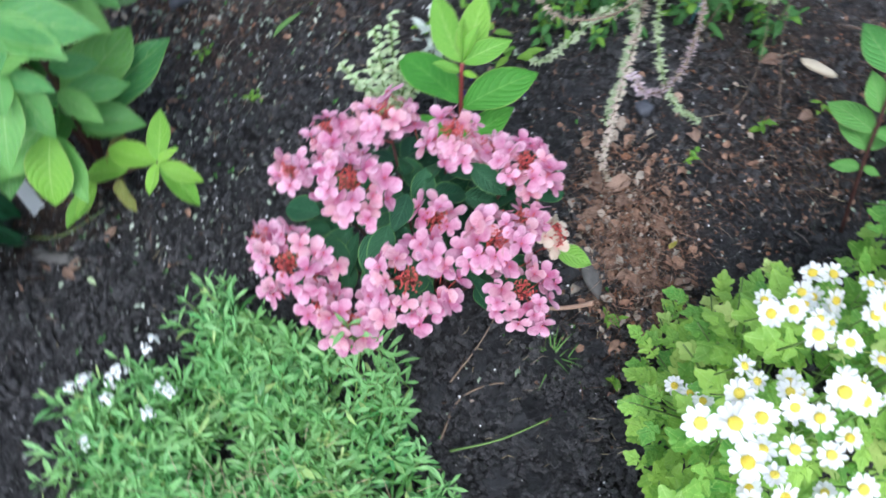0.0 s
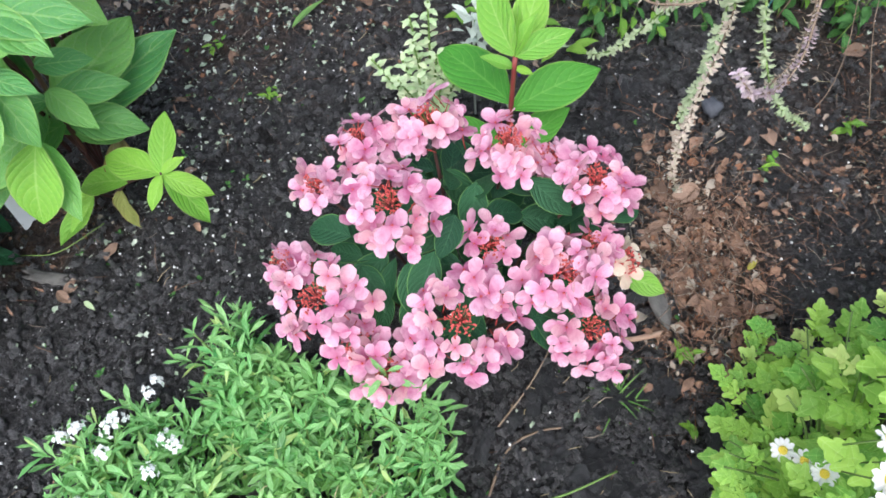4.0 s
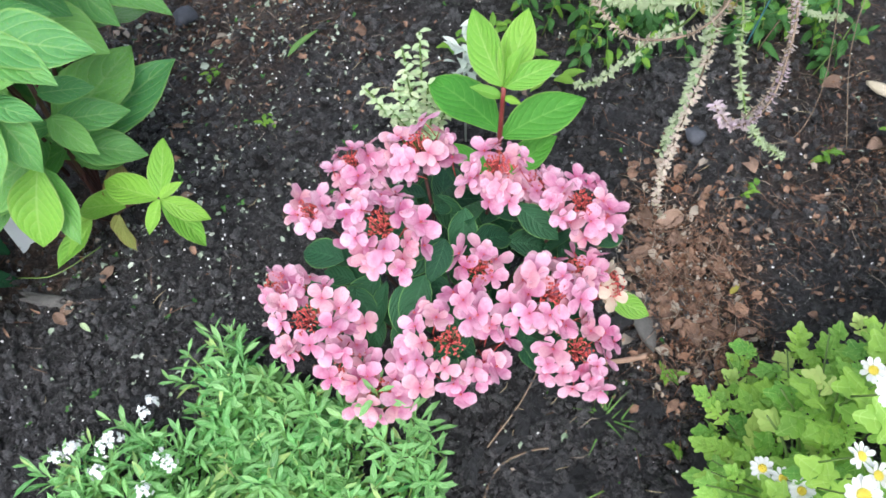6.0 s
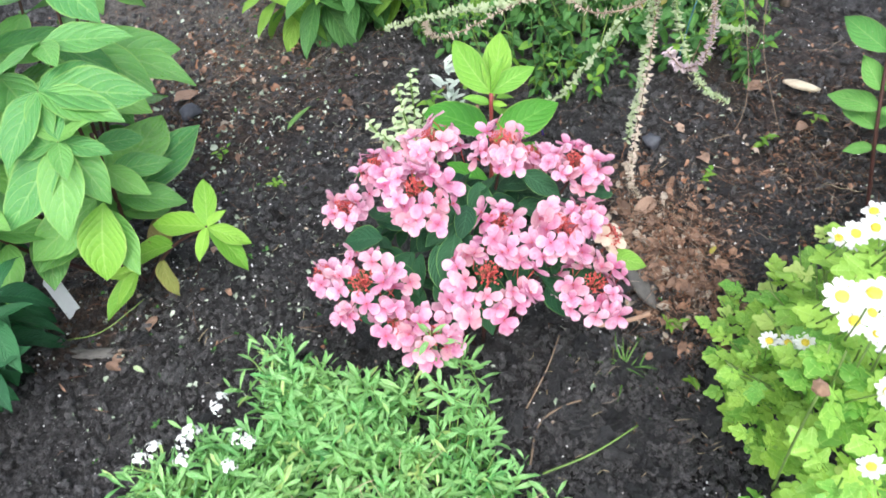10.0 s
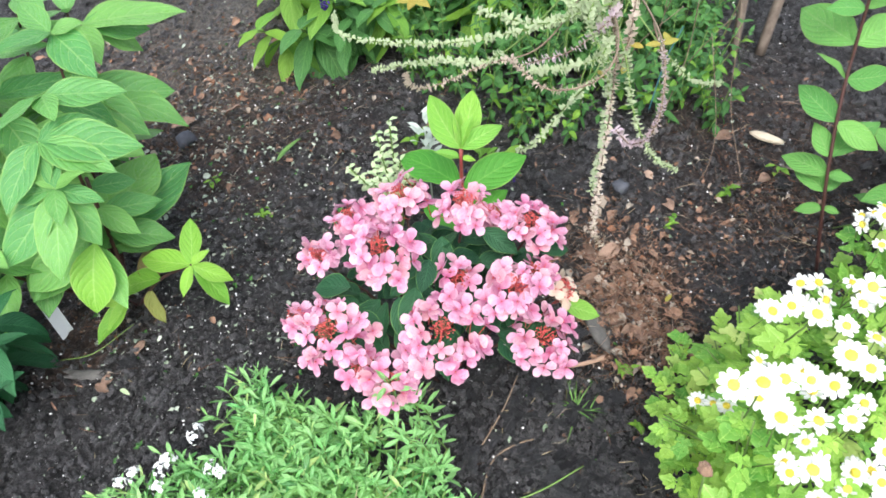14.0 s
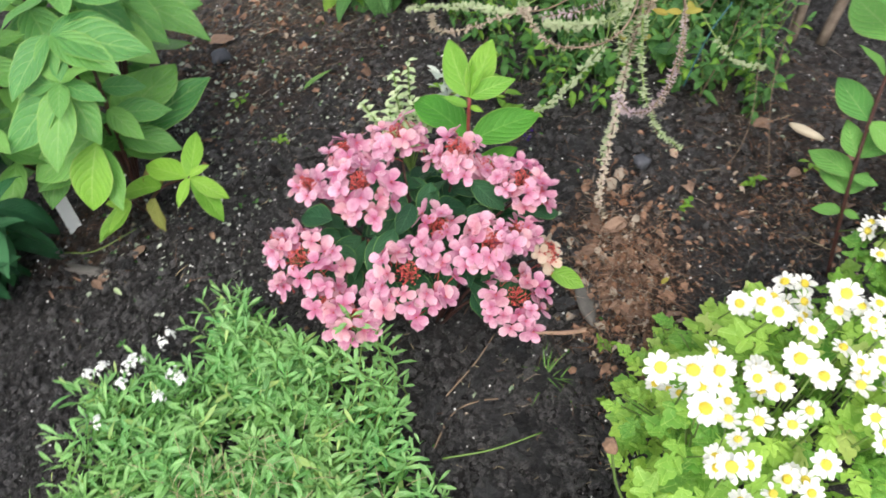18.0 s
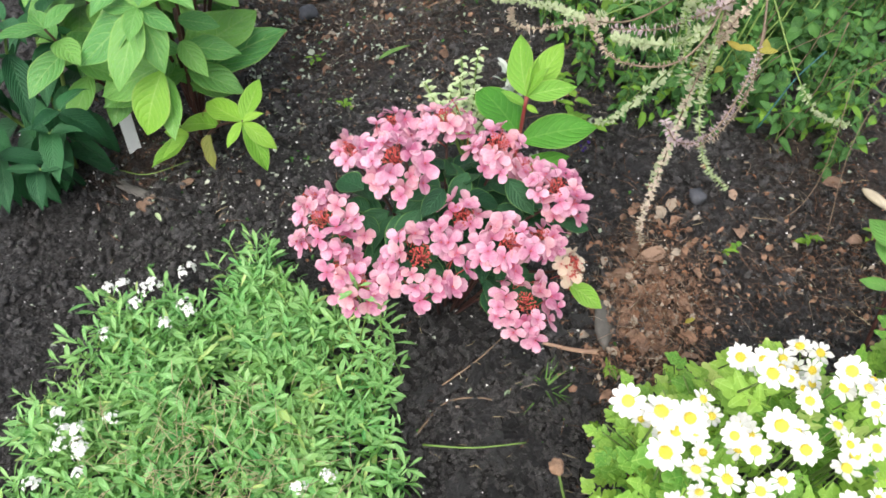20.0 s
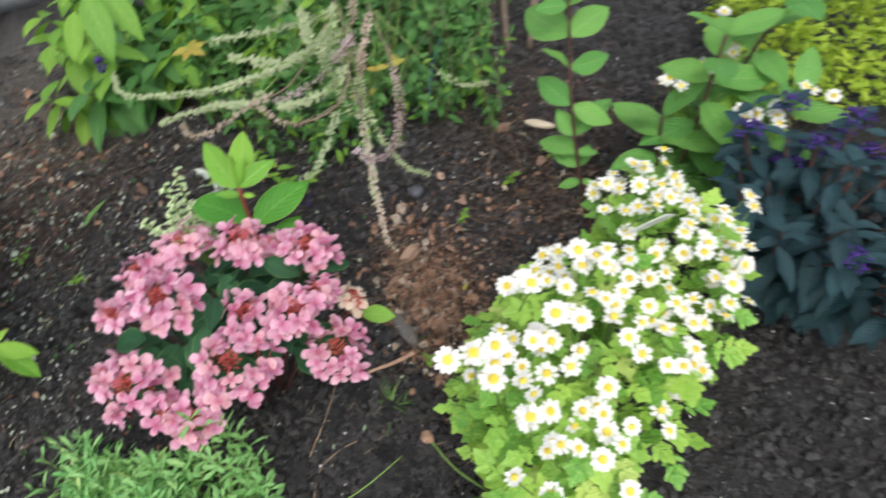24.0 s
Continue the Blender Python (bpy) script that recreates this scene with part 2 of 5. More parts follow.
TINY_WHITE = petal_material("tiny_white_petal", (0.84, 0.85, 0.86), (0.90, 0.90, 0.91), (0.7, 0.74, 0.6), True)
PURPLE = petal_material("purple_petal", (0.035, 0.012, 0.16), (0.08, 0.03, 0.28), (0.03, 0.01, 0.12), True)

DARK_LEAF = leaf_material("dark_green_leaf", (0.034, 0.125, 0.048), (0.012, 0.056, 0.030), (0.07, 0.18, 0.085), False, 0.36, 0.15, 7.0, (0.16, 0.32, 0.09), 0.0, 0.26)
BRIGHT_LEAF = leaf_material("bright_green_leaf", (0.30, 0.56, 0.065), (0.15, 0.42, 0.05), (0.42, 0.62, 0.18), False, 0.33, 0.3, 7.0, (0.33, 0.5, 0.12))
SHRUB_LEAF = leaf_material("shrub_leaf", (0.22, 0.48, 0.105), (0.08, 0.29, 0.085), (0.34, 0.56, 0.20), False, 0.24, 0.28, 6.0, (0.27, 0.48, 0.12), 0.5)
BLOTCHED_LEAF = leaf_material("browning_leaf", (0.26, 0.38, 0.07), (0.30, 0.20, 0.09), (0.40, 0.42, 0.14), False, 0.5, 0.25, 6.0, (0.25, 0.14, 0.06), 0.9)
SHOOT_LEAF = leaf_material("shoot_leaf", (0.11, 0.38, 0.04), (0.06, 0.27, 0.032), (0.20, 0.46, 0.09), False, 0.38, 0.25, 7.0, (0.24, 0.46, 0.08), 0.0, 0.35)
DEEP_LEAF = leaf_material("deep_pleated_leaf", (0.040, 0.165, 0.060), (0.016, 0.085, 0.038), (0.08, 0.22, 0.10), False, 0.36, 0.18, 11.0, None, 0.0, 0.3)
YOUNG_LEAF = leaf_material("young_hydrangea_leaf", (0.19, 0.43, 0.09), (0.085, 0.29, 0.065), (0.26, 0.44, 0.15), False, 0.42, 0.25, 7.0, (0.18, 0.30, 0.08), 0.35, 0.32)
ALYSSUM_LEAF = leaf_material("alyssum_leaf", (0.20, 0.45, 0.10), (0.042, 0.19, 0.042), (0.32, 0.58, 0.30), True, 0.30, 0.3, 1.0, pale=(0.42, 0.54, 0.16))
ALYSSUM_TIP = leaf_material("alyssum_tip_leaf", (0.33, 0.62, 0.22), (0.15, 0.44, 0.12), (0.48, 0.74, 0.42), True, 0.24, 0.3, 1.0, pale=(0.58, 0.72, 0.24))
ALYSSUM_SINGLE = leaf_material("alyssum_shoot_leaf", (0.22, 0.60, 0.18), (0.08, 0.38, 0.11), (0.36, 0.58, 0.26), False, 0.30, 0.3, 1.0)
FEVERFEW_LEAF = leaf_material("feverfew_leaf", (0.45, 0.70, 0.11), (0.11, 0.36, 0.05), (0.54, 0.76, 0.22), False, 0.42, 0.3, 2.0, pale=(0.68, 0.78, 0.26), bump=0.15)
MINT_LEAF = leaf_material("mint_leaf", (0.115, 0.31, 0.060), (0.026, 0.110, 0.034), (0.18, 0.38, 0.10), True, 0.45, 0.22, 6.0)
BRIGHT_MINT = leaf_material("bright_mint_leaf", (0.25, 0.46, 0.05), (0.13, 0.33, 0.045), (0.32, 0.50, 0.1), False, 0.45, 0.3, 6.0)
YELLOW_LEAF = leaf_material("yellowed_leaf", (0.46, 0.34, 0.06), (0.34, 0.34, 0.06), (0.55, 0.48, 0.15), False, 0.5, 0.3, 6.0)
# Dark bluish leaf tones include the shade the heliotrope stands in.
BLUE_LEAF = leaf_material("blue_green_leaf", (0.026, 0.070, 0.085), (0.010, 0.034, 0.042), (0.045, 0.10, 0.11), False, 0.45, 0.12, 8.0, None, 0.0, 0.25)
LIME_LEAF = leaf_material("lime_leaf", (0.46, 0.60, 0.05), (0.24, 0.42, 0.035), (0.5, 0.58, 0.1), True, 0.5, 0.3, 4.0)
SILVER_LEAF = leaf_material("variegated_pale_leaf", (0.72, 0.78, 0.52), (0.42, 0.62, 0.30), (0.62, 0.70, 0.5), True, 0.55, 0.25, 3.0)
WOOLLY_LEAF = leaf_material("woolly_white_leaf", (0.66, 0.72, 0.66), (0.55, 0.64, 0.55), (0.7, 0.75, 0.7), True, 0.7, 0.2, 3.0)
CALYX = leaf_material("green_calyx", (0.42, 0.54, 0.30), (0.52, 0.58, 0.38), (0.45, 0.5, 0.32), True, 0.6, 0.2, 1.0)
FADED_CALYX = leaf_material("faded_calyx", (0.66, 0.52, 0.46), (0.55, 0.52, 0.38), (0.6, 0.5, 0.44), True, 0.6, 0.2, 1.0)
LILAC_CALYX = leaf_material("lilac_calyx", (0.60, 0.47, 0.56), (0.62, 0.55, 0.50), (0.66, 0.58, 0.62), True, 0.6, 0.2, 1.0)
GRASS = leaf_material("grass_blade", (0.10, 0.24, 0.05), (0.16, 0.30, 0.08), (0.2, 0.34, 0.1), True, 0.5, 0.2, 1.0)


# ---- shapes ----
rng = random.Random(7)


class Bag:
    """Collects small shapes into one mesh."""

    def __init__(self):
        self.v, self.f, self.uv, self.mi, self.n = [], [], [], [], 0

    def add(self, shape, m=None, slot=0):
        v, f, uv = shape
        if m is not None:
            a = np.array(m)
            v = v @ a[:3, :3].T + a[:3, 3]
        self.v.append(v)
        self.uv.append(uv)
        n = self.n
        self.f += [tuple(i + n for i in face) for face in f]
        self.mi += [slot] * len(f)
        self.n += len(v)
        return self

    def mesh(self, name, *materials, smooth=True):
        me = bpy.data.meshes.new(name)
        me.from_pydata(np.concatenate(self.v).tolist(), [], self.f)
        uv = np.concatenate(self.uv)
        index = np.empty(len(me.loops), dtype=np.int32)
        me.loops.foreach_get("vertex_index", index)
        me.uv_layers.new(name="UVMap").data.foreach_set("uv", uv[index].astype(np.float32).ravel())
        me.polygons.foreach_set("use_smooth", [smooth] * len(me.polygons))
        for mat in materials:
            me.materials.append(mat)
        me.polygons.foreach_set("material_index", self.mi)
        me.update()
        return me


def sheet(rows, cols, at):
    """A grid of rows x cols quads, at(u, v) giving its points; u and v run from 0 to 1."""
    v = np.array([at(c / cols, r / rows) for r in range(rows + 1) for c in range(cols + 1)], float)
    uv = np.array([(c / cols, r / rows) for r in range(rows + 1) for c in range(cols + 1)], float)
    w = cols + 1
    f = [(r * w + c, r * w + c + 1, (r + 1) * w + c + 1, (r + 1) * w + c) for r in range(rows) for c in range(cols)]
    return v, f, uv


def blade(length, width, fold=0.25, droop=0.25, wave=0.0, broad=0.42, rows=8, cols=4, lobes=0, seed=0):
    """A leaf from its foot at the origin along +y, its face up; broad: where along it the leaf is widest."""
    r = random.Random(seed)
    bend, ph = r.uniform(-0.12, 0.12), r.uniform(0, 6)
    p, q = broad / (1 - broad) * 1.02, 1.02
    peak = (p / (p + q)) ** p * (q / (p + q)) ** q

    def at(u, v):
        s = 2 * u - 1
        w = 0.5 * width * (max(v, 0.0) ** p * max(1 - v, 0.0) ** q / peak)
        if lobes:
            w *= 0.62 + 0.38 * abs(math.cos(math.pi * lobes * v))
        w = max(w, width * 0.012)
        a = droop * v
        y = length * (math.sin(a * 1.6) / (a * 1.6) * v if a > 1e-4 else v)
        z = -length * droop * v * v * 0.8 + fold * abs(s) * w + wave * width * math.sin(ph + v * 11) * s * s
        return (s * w + bend * length * v * v, y, z)

    return sheet(rows, cols, at)


def round_petal(length, width, cup=0.2, seed=0):
    """A rounded petal, its foot at the origin, along +y."""
    r = random.Random(seed)
    notch = r.uniform(0.0, 0.05)

    def at(u, v):
        s = 2 * u - 1
        w = 0.5 * width * (v + 0.05) ** 0.62 * max(1.0 - v ** 3.4, 0.02) ** 0.55 * 1.22
        y = length * (v - notch * v * (1 - s * s))
        z = cup * length * (v * v * 0.6 + 0.55 * s * s * v) - 0.30 * cup * length * v ** 4
        return (s * w, y, z)

    return sheet(5, 4, at)


def tube(points, radii, sides=6):
    """A round rod through points, with a radius for each."""
    pts = [Vector(p) for p in points]
    v, f, uv = [], [], []
    for k, p in enumerate(pts):
        d = (pts[min(k + 1, len(pts) - 1)] - pts[max(k - 1, 0)]).normalized()
        x = d.orthogonal().normalized() if abs(d.z) > 0.95 else d.cross(Vector((0, 0, 1))).normalized()
        y = d.cross(x)
        for s in range(sides):
            a = 2 * math.pi * s / sides
            v.append(p + (x * math.cos(a) + y * math.sin(a)) * radii[k])
            uv.append((s / sides, k / (len(pts) - 1)))
    for k in range(len(pts) - 1):
        for s in range(sides):
            e = (s + 1) % sides
            f.append((k * sides + s, k * sides + e, (k + 1) * sides + e, (k + 1) * sides + s))
    f.append(tuple(range(sides))[::-1])
    f.append(tuple((len(pts) - 1) * sides + s for s in range(sides)))
    return np.array([tuple(p) for p in v]), f, np.array(uv, float)


def ball(radius, rough=0.0, level=1, flat=1.0, seed=0):
    """A lump: an icosphere pushed in and out."""
    bm = bmesh.new()
    bmesh.ops.create_icosphere(bm, subdivisions=level, radius=1.0)
    r = Vector((seed * 3.7, seed * 1.3, seed * 0.7))
    v = []
    for p in bm.verts:
        c = p.co * radius * (1 + rough * noise.noise(p.co * 1.4 + r) + rough * 0.5 * noise.noise(p.co * 3.1 + r) + rough * (0.22 * noise.noise(p.co * 8.0 + r) if level > 2 else 0.0))
        v.append((c.x, c.y, c.z * flat))
    f = [tuple(q.index for q in face.verts) for face in bm.faces]
    bm.free()
    v = np.array(v)
    return v, f, np.zeros((len(v), 2)) + 0.5


def spline(points, n=14):
    """Points along a smooth line through the given ones."""
    pts = [Vector(p) for p in points]
    pts = [pts[0] * 2 - pts[1]] + pts + [pts[-1] * 2 - pts[-2]]
    out = []
    spans = len(pts) - 3
    for k in range(n + 1):
        t = min(k / n * spans, spans - 1e-6)
        i, t = int(t), t - int(t)
        a, b, c, d = pts[i:i + 4]
        out.append(0.5 * ((2 * b) + (c - a) * t + (2 * a - 5 * b + 4 * c - d) * t * t + (3 * b - a - 3 * c + d) * t ** 3))
    return out


def orient(place, way, up=(0, 0, 1), size=1.0, roll=0.0):
    """A pose at place whose +y runs along way and whose +z lies towards up."""
    y = Vector(way).normalized()
    x = y.cross(Vector(up))
    x = x.normalized() if x.length > 1e-4 else y.orthogonal().normalized()
    z = x.cross(y)
    m = Matrix((x, y, z)).transposed().to_4x4()
    return Matrix.Translation(place) @ m @ Matrix.Rotation(roll, 4, "Y") @ Matrix.Diagonal((size, size, size, 1))


def polar(azimuth, elevation):
    a, e = radians(azimuth), radians(elevation)
    return Vector((math.cos(a) * math.cos(e), math.sin(a) * math.cos(e), math.sin(e)))


def thing(name, base, label, category, group="", kind=""):
    ob = new(name)
    ob.empty_display_size = 0.05
    ob.location = base
    return tagged(ob, label, category, group, kind)


def part(name, mesh, parent, m=None, label=""):
    """A mesh as ONE part of a thing; m is its pose in the world."""
    ob = new(name, mesh)
    ob.parent = parent
    top, off = parent, Matrix()
    while top:
        off = top.matrix_basis @ off
        top = top.parent
    ob.matrix_basis = off.inverted() @ (m if m is not None else Matrix())
    if label:
        ob["label"] = label
    return ob


def solo(name, mesh, label, category, group="", kind="", m=None):
    ob = new(name, mesh)
    if m is not None:
        ob.matrix_basis = m
    return tagged(ob, label, category, group, kind)


def rise(x, y):
    """The height of the soil."""
    near = 1.0 if -1.6 < x < 2.0 and -0.6 < y < 2.4 else 0.25
    p = Vector((x, y, 0.3))
    if near == 1.0:
        a, b = noise.voronoi(p * 34.0)[0], noise.voronoi(p * 75.0 + Vector((3, 1, 0)))[0]
        crumb = 0.5 + 0.5 * noise.noise(p * 9.0)
        h = crumb * (0.020 * (0.45 - a[0]) + 0.009 * (0.45 - b[0]))
    else:
        h = 0.0
    h += 0.016 * noise.noise(p * 3.1) + near * (0.012 * noise.noise(p * 13.0) + 0.006 * noise.noise(p * 40.0) + 0.004 * noise.noise(p * 95.0))
    h += 0.02 * math.exp(-((x - 0.02) ** 2 + (y - 0.55) ** 2) / 0.03)
    return h - 0.004


# ---- ground ----
def axis(low, high, step):
    core = list(np.arange(low, high, step))
    out, d = [], step
    x = core[-1]
    while x < 60:
        d *= 1.45
        x += d
        out.append(x)
    back, d, x = [], step, core[0]
    while x > -60:
        d *= 1.45
        x -= d
        back.append(x)
    return back[::-1] + core + out


xs, ys = axis(-1.15, 1.35, 0.0068), axis(-0.05, 1.75, 0.0068)
v = np.array([(x, y, rise(x, y)) for y in ys for x in xs])
w = len(xs)
f = [(r * w + c, r * w + c + 1, (r + 1) * w + c + 1, (r + 1) * w + c) for r in range(len(ys) - 1) for c in range(w - 1)]
ground = solo("ground", Bag().add((v, f, v[:, :2])).mesh("ground", SOIL), "dark crumbly garden soil with brown peaty patches", "soil", kind="structure")

lumps = [ball(1.0, 1.1, 1, 0.8, k) for k in range(6)]
round_lumps = [ball(1.0, 1.3, 2, 0.75, k) for k in range(6)]
perlites = [ball(1.0, 0.5, 1, 0.8, k) for k in range(6)]
fine_lumps = [ball(1.0, 1.5, 3, 0.6, k + 10) for k in range(5)]
bag = Bag()
for k in range(38000):
    x, y = rng.uniform(-1.15, 1.35), rng.uniform(-0.1, 1.9)
    s = 0.0014 + 0.0066 * rng.random() ** 2.8
    if noise.noise(Vector((x * 4, y * 4, 9))) < -0.25:
        s *= 0.6
    bag.add((round_lumps if s > 0.0034 else lumps)[k % 6], pose(x, y, rise(x, y) + s * 0.5, rng.uniform(0, 360), rng.uniform(0, 40), rng.uniform(0, 360)) @ Matrix.Diagonal((s, s * rng.uniform(0.7, 1.1), s * 0.9, 1)))
for k in range(5200):
    x, y = (rng.gauss(0.18, 0.09), rng.gauss(0.34, 0.09)) if k % 3 else (rng.gauss(-0.42, 0.15), rng.gauss(0.45, 0.16))
    s = 0.0014 + 0.0042 * rng.random() ** 2.2
    bag.add((round_lumps if s > 0.0028 else lumps)[k % 6], pose(x, y, rise(x, y) + s * 0.4 + rng.uniform(0.0, 0.004), rng.uniform(0, 360), rng.uniform(0, 40), rng.uniform(0, 360)) @ Matrix.Diagonal((s, s * rng.uniform(0.7, 1.1), s * 0.9, 1)))
solo("soil_crumbs", bag.mesh("soil_crumbs", CLOD), "small dark soil crumbs lying on the bed", "soil", kind="stuff")

LUMP = plain_material("soil_lump", (0.006, 0.0065, 0.008), (0.12, 0.12, 0.128), 210.0, 0.42, 1.0, False, 0.006)
clods = [Bag().add(s).mesh("clod", LUMP, smooth=False) for s in fine_lumps]
for k in range(260):
    if k < 150:
        x, y, s = rng.gauss(0.18, 0.085), rng.gauss(0.34, 0.07), 0.005 + 0.013 * rng.random() ** 2
    else:
        x, y, s = rng.uniform(-0.75, 0.9), rng.uniform(0.35, 1.3), rng.uniform(0.006, 0.016)
    part("clod", clods[k % 5], ground, pose(x, y, rise(x, y) + s * 0.12, rng.uniform(-15, 15), rng.uniform(-15, 15), rng.uniform(0, 360)) @ Matrix.Diagonal((s, s * rng.uniform(0.6, 1.0), s * 0.75, 1)))

bag = Bag()
for k in range(8000):
    x, y = rng.uniform(-0.95, 1.0), rng.uniform(0.1, 1.6)
    if rng.random() > 0.35 + 0.75 * math.exp(-((x + 0.35) ** 2 + (y - 0.65) ** 2) / 0.06):
        continue
    s = 0.0006 + 0.0020 * rng.random() ** 3.5
    bag.add(perlites[k % 6], pose(x, y, rise(x, y) + s * 0.8 + 0.003, rng.uniform(0, 360), 0, rng.uniform(0, 360)) @ Matrix.Diagonal((s, s, s, 1)))
solo("perlite_grains", bag.mesh("perlite_grains", PERLITE), "white perlite grains scattered over the soil", "perlite", kind="stuff")

chips = [blade(1.0, rng.uniform(0.25, 0.8), 0.6, 0.5, 0.25, rng.uniform(0.3, 0.6), 4, 3, k % 3, k) for k in range(6)]
bag = Bag()
PATCHES = ((0.345, 0.635, 0.085, 0.17, 2600), (-0.46, 1.36, 0.36, 0.32, 2300), (-0.62, 0.72, 0.14, 0.09, 130), (0.70, 0.92, 0.24, 0.24, 800), (0.1, 0.9, 0.6, 0.5, 900), (0.52, 0.72, 0.16, 0.12, 380), (0.66, 0.80, 0.10, 0.09, 300))
for cx, cy, sx, sy, count in PATCHES:
    for k in range(count):
        x, y = rng.gauss(cx, sx * 0.6), rng.gauss(cy, sy * 0.6)
        z = rise(x, y) + rng.uniform(0.003, 0.014)
        if rng.random() < 0.45:
            d, n = polar(rng.uniform(0, 360), rng.uniform(-8, 14)), 0.008 + 0.045 * rng.random() ** 2
            p = Vector((x, y, z + 0.002))
            q = p + d * n
            mid = (p + q) / 2 + Vector((rng.gauss(0, 0.003), rng.gauss(0, 0.003), rng.uniform(0, 0.004)))
            bag.add(tube([p, mid, q], [0.0003, 0.0005 + 0.0004 * rng.random() ** 3, 0.0002], 3))
        else:
            s = rng.uniform(0.003, 0.006 + (0.034 if cx in (0.345, -0.46) else 0.016) * rng.random() ** 2.6)
            bag.add(chips[k % 6], orient((x, y, z), polar(rng.uniform(0, 360), rng.uniform(-15, 20)), (rng.gauss(0, 0.4), rng.gauss(0, 0.4), 1), s))
solo("plant_litter", bag.mesh("plant_litter", LITTER), "brown shredded leaf litter and fibres on the soil", "litter", kind="stuff")

bag = Bag()
for k in range(110):
    x, y = (rng.gauss(0.19, 0.08), rng.gauss(0.36, 0.07)) if k < 30 else (rng.uniform(-0.6, 0.7), rng.uniform(0.35, 1.2))
    p = Vector((x, y, rise(x, y) + 0.006))
    q = p + polar(rng.uniform(0, 360), rng.uniform(-5, 18)) * rng.uniform(0.006, 0.028)
    bag.add(tube([p, (p + q) / 2 + Vector((rng.gauss(0, 0.002), rng.gauss(0, 0.002), 0.001)), q], [0.0005, 0.0006, 0.0003], 4))
solo("straw_bits", bag.mesh("straw_bits", STRAW), "pale broken straw bits on the dark soil", "litter", kind="stuff")
bag = Bag()
for k in range(2000):
    x, y = rng.gauss(-0.40, 0.17), rng.gauss(1.12, 0.34)
    if k % 4 == 0:
        x, y = rng.uniform(-0.7, 0.8), rng.uniform(0.3, 1.4)
    bag.add(chips[k % 6], orient((x, y, rise(x, y) + 0.006), polar(rng.uniform(0, 360), rng.uniform(-25, 30)), (rng.gauss(0, 0.6), rng.gauss(0, 0.6), 1), rng.uniform(0.003, 0.006 + 0.016 * rng.random() ** 3)))
solo("leaf_scraps", bag.mesh("leaf_scraps", SCRAP), "pale green scraps of chopped leaf on the soil", "litter", kind="stuff")
bag = Bag()
for k in range(150):
    x, y = rng.gauss(-0.25, 0.3), rng.uniform(0.3, 1.6)
    for j in range(rng.randint(2, 4)):
        bag.add(blade(rng.uniform(0.004, 0.010), 0.005, 0.3, 0.3, 0, 0.5, 3, 2), orient((x, y, rise(x, y) + 0.002), polar(rng.uniform(0, 360), rng.uniform(10, 50))))
solo("seedlings", bag.mesh("seedlings", MINT_LEAF), "tiny green weed seedlings sprouting from the soil", "weeds", kind="stuff")

paving = Bag()
bm = bmesh.new()
bmesh.ops.create_cube(bm, size=1.0)
bmesh.ops.bevel(bm, geom=bm.edges[:], offset=0.02, segments=2, affect="EDGES")
slab = (np.array([tuple(p.co) for p in bm.verts]), [tuple(q.index for q in face.verts) for face in bm.faces], np.zeros((len(bm.verts), 2)))
bm.free()
pavement = solo("pavement", paving.add(slab, pose(-5.35, 4.46, 0.02, 0, 0, 1) @ Matrix.Diagonal((10.0, 5.0, 0.07, 1))).mesh("pavement", PAVING), "pale grey concrete paving at the edge of the bed", "paving", kind="structure")


# ---- plants ----
def stalk(owner, points, r0, r1, mat, name="stem", n=14):
    path = spline(points, n)
    radii = [r0 + (r1 - r0) * k / n for k in range(n + 1)]
    part(name, Bag().add(tube(path, radii)).mesh(name, mat), owner)
    return path


def along(path, t):
    k = max(0.0, min(t, 1.0)) * (len(path) - 1)
    i = min(int(k), len(path) - 2)
    return path[i].lerp(path[i + 1], k - i), (path[i + 1] - path[i]).normalized()


def pairs(owner, path, meshes, count, size, start=0.15, end=1.0, first=0.0, droop=-5.0, top=55.0, spin=90.0, shrink=0.6, jitter=10.0):
    """Opposite leaves along a stem, each pair turned against the last; the topmost stand more upright."""
    for k in range(count):
        t = start + (end - start) * k / max(count - 1, 1)
        p, d = along(path, t)
        lift = droop + (top - droop) * max(0.0, (t - 0.55) / 0.45) ** 2
        s = size * (1 - (1 - shrink) * max(0.0, (t - 0.5) * 2) ** 2)
        for side in (0, 180):
            a = first + spin * k + side + rng.gauss(0, jitter)
            way = polar(a, lift + rng.gauss(0, jitter * 0.7))
            part("leaf", meshes[rng.randrange(len(meshes))], owner, orient(p, way, (rng.gauss(0, 0.12), rng.gauss(0, 0.12), 1), s * rng.uniform(0.85, 1.12), rng.gauss(0, 0.12)))


def leaves_of(mat, width=0.46, count=4, fold=0.22, droop=0.32, wave=0.03, broad=0.42, rows=9, cols=6):
    return [Bag().add(blade(1.0, width * (0.92 + 0.05 * k), fold, droop * (0.6 + 0.25 * k), wave, broad, rows, cols, 0, k)).mesh("leaf", mat) for k in range(count)]


def leaf_to(owner, meshes, foot, tip, up=(0, -0.35, 1), label=""):
    """A leaf from its foot to about its tip."""
    foot, tip = Vector(foot), Vector(tip)
    n = (tip - foot).length
    return part("leaf", meshes[rng.randrange(len(meshes))], owner, orient(foot, tip - foot + Vector((0, 0, 0.10 * n)), up, n * 1.03, rng.gauss(0, 0.15)), label)


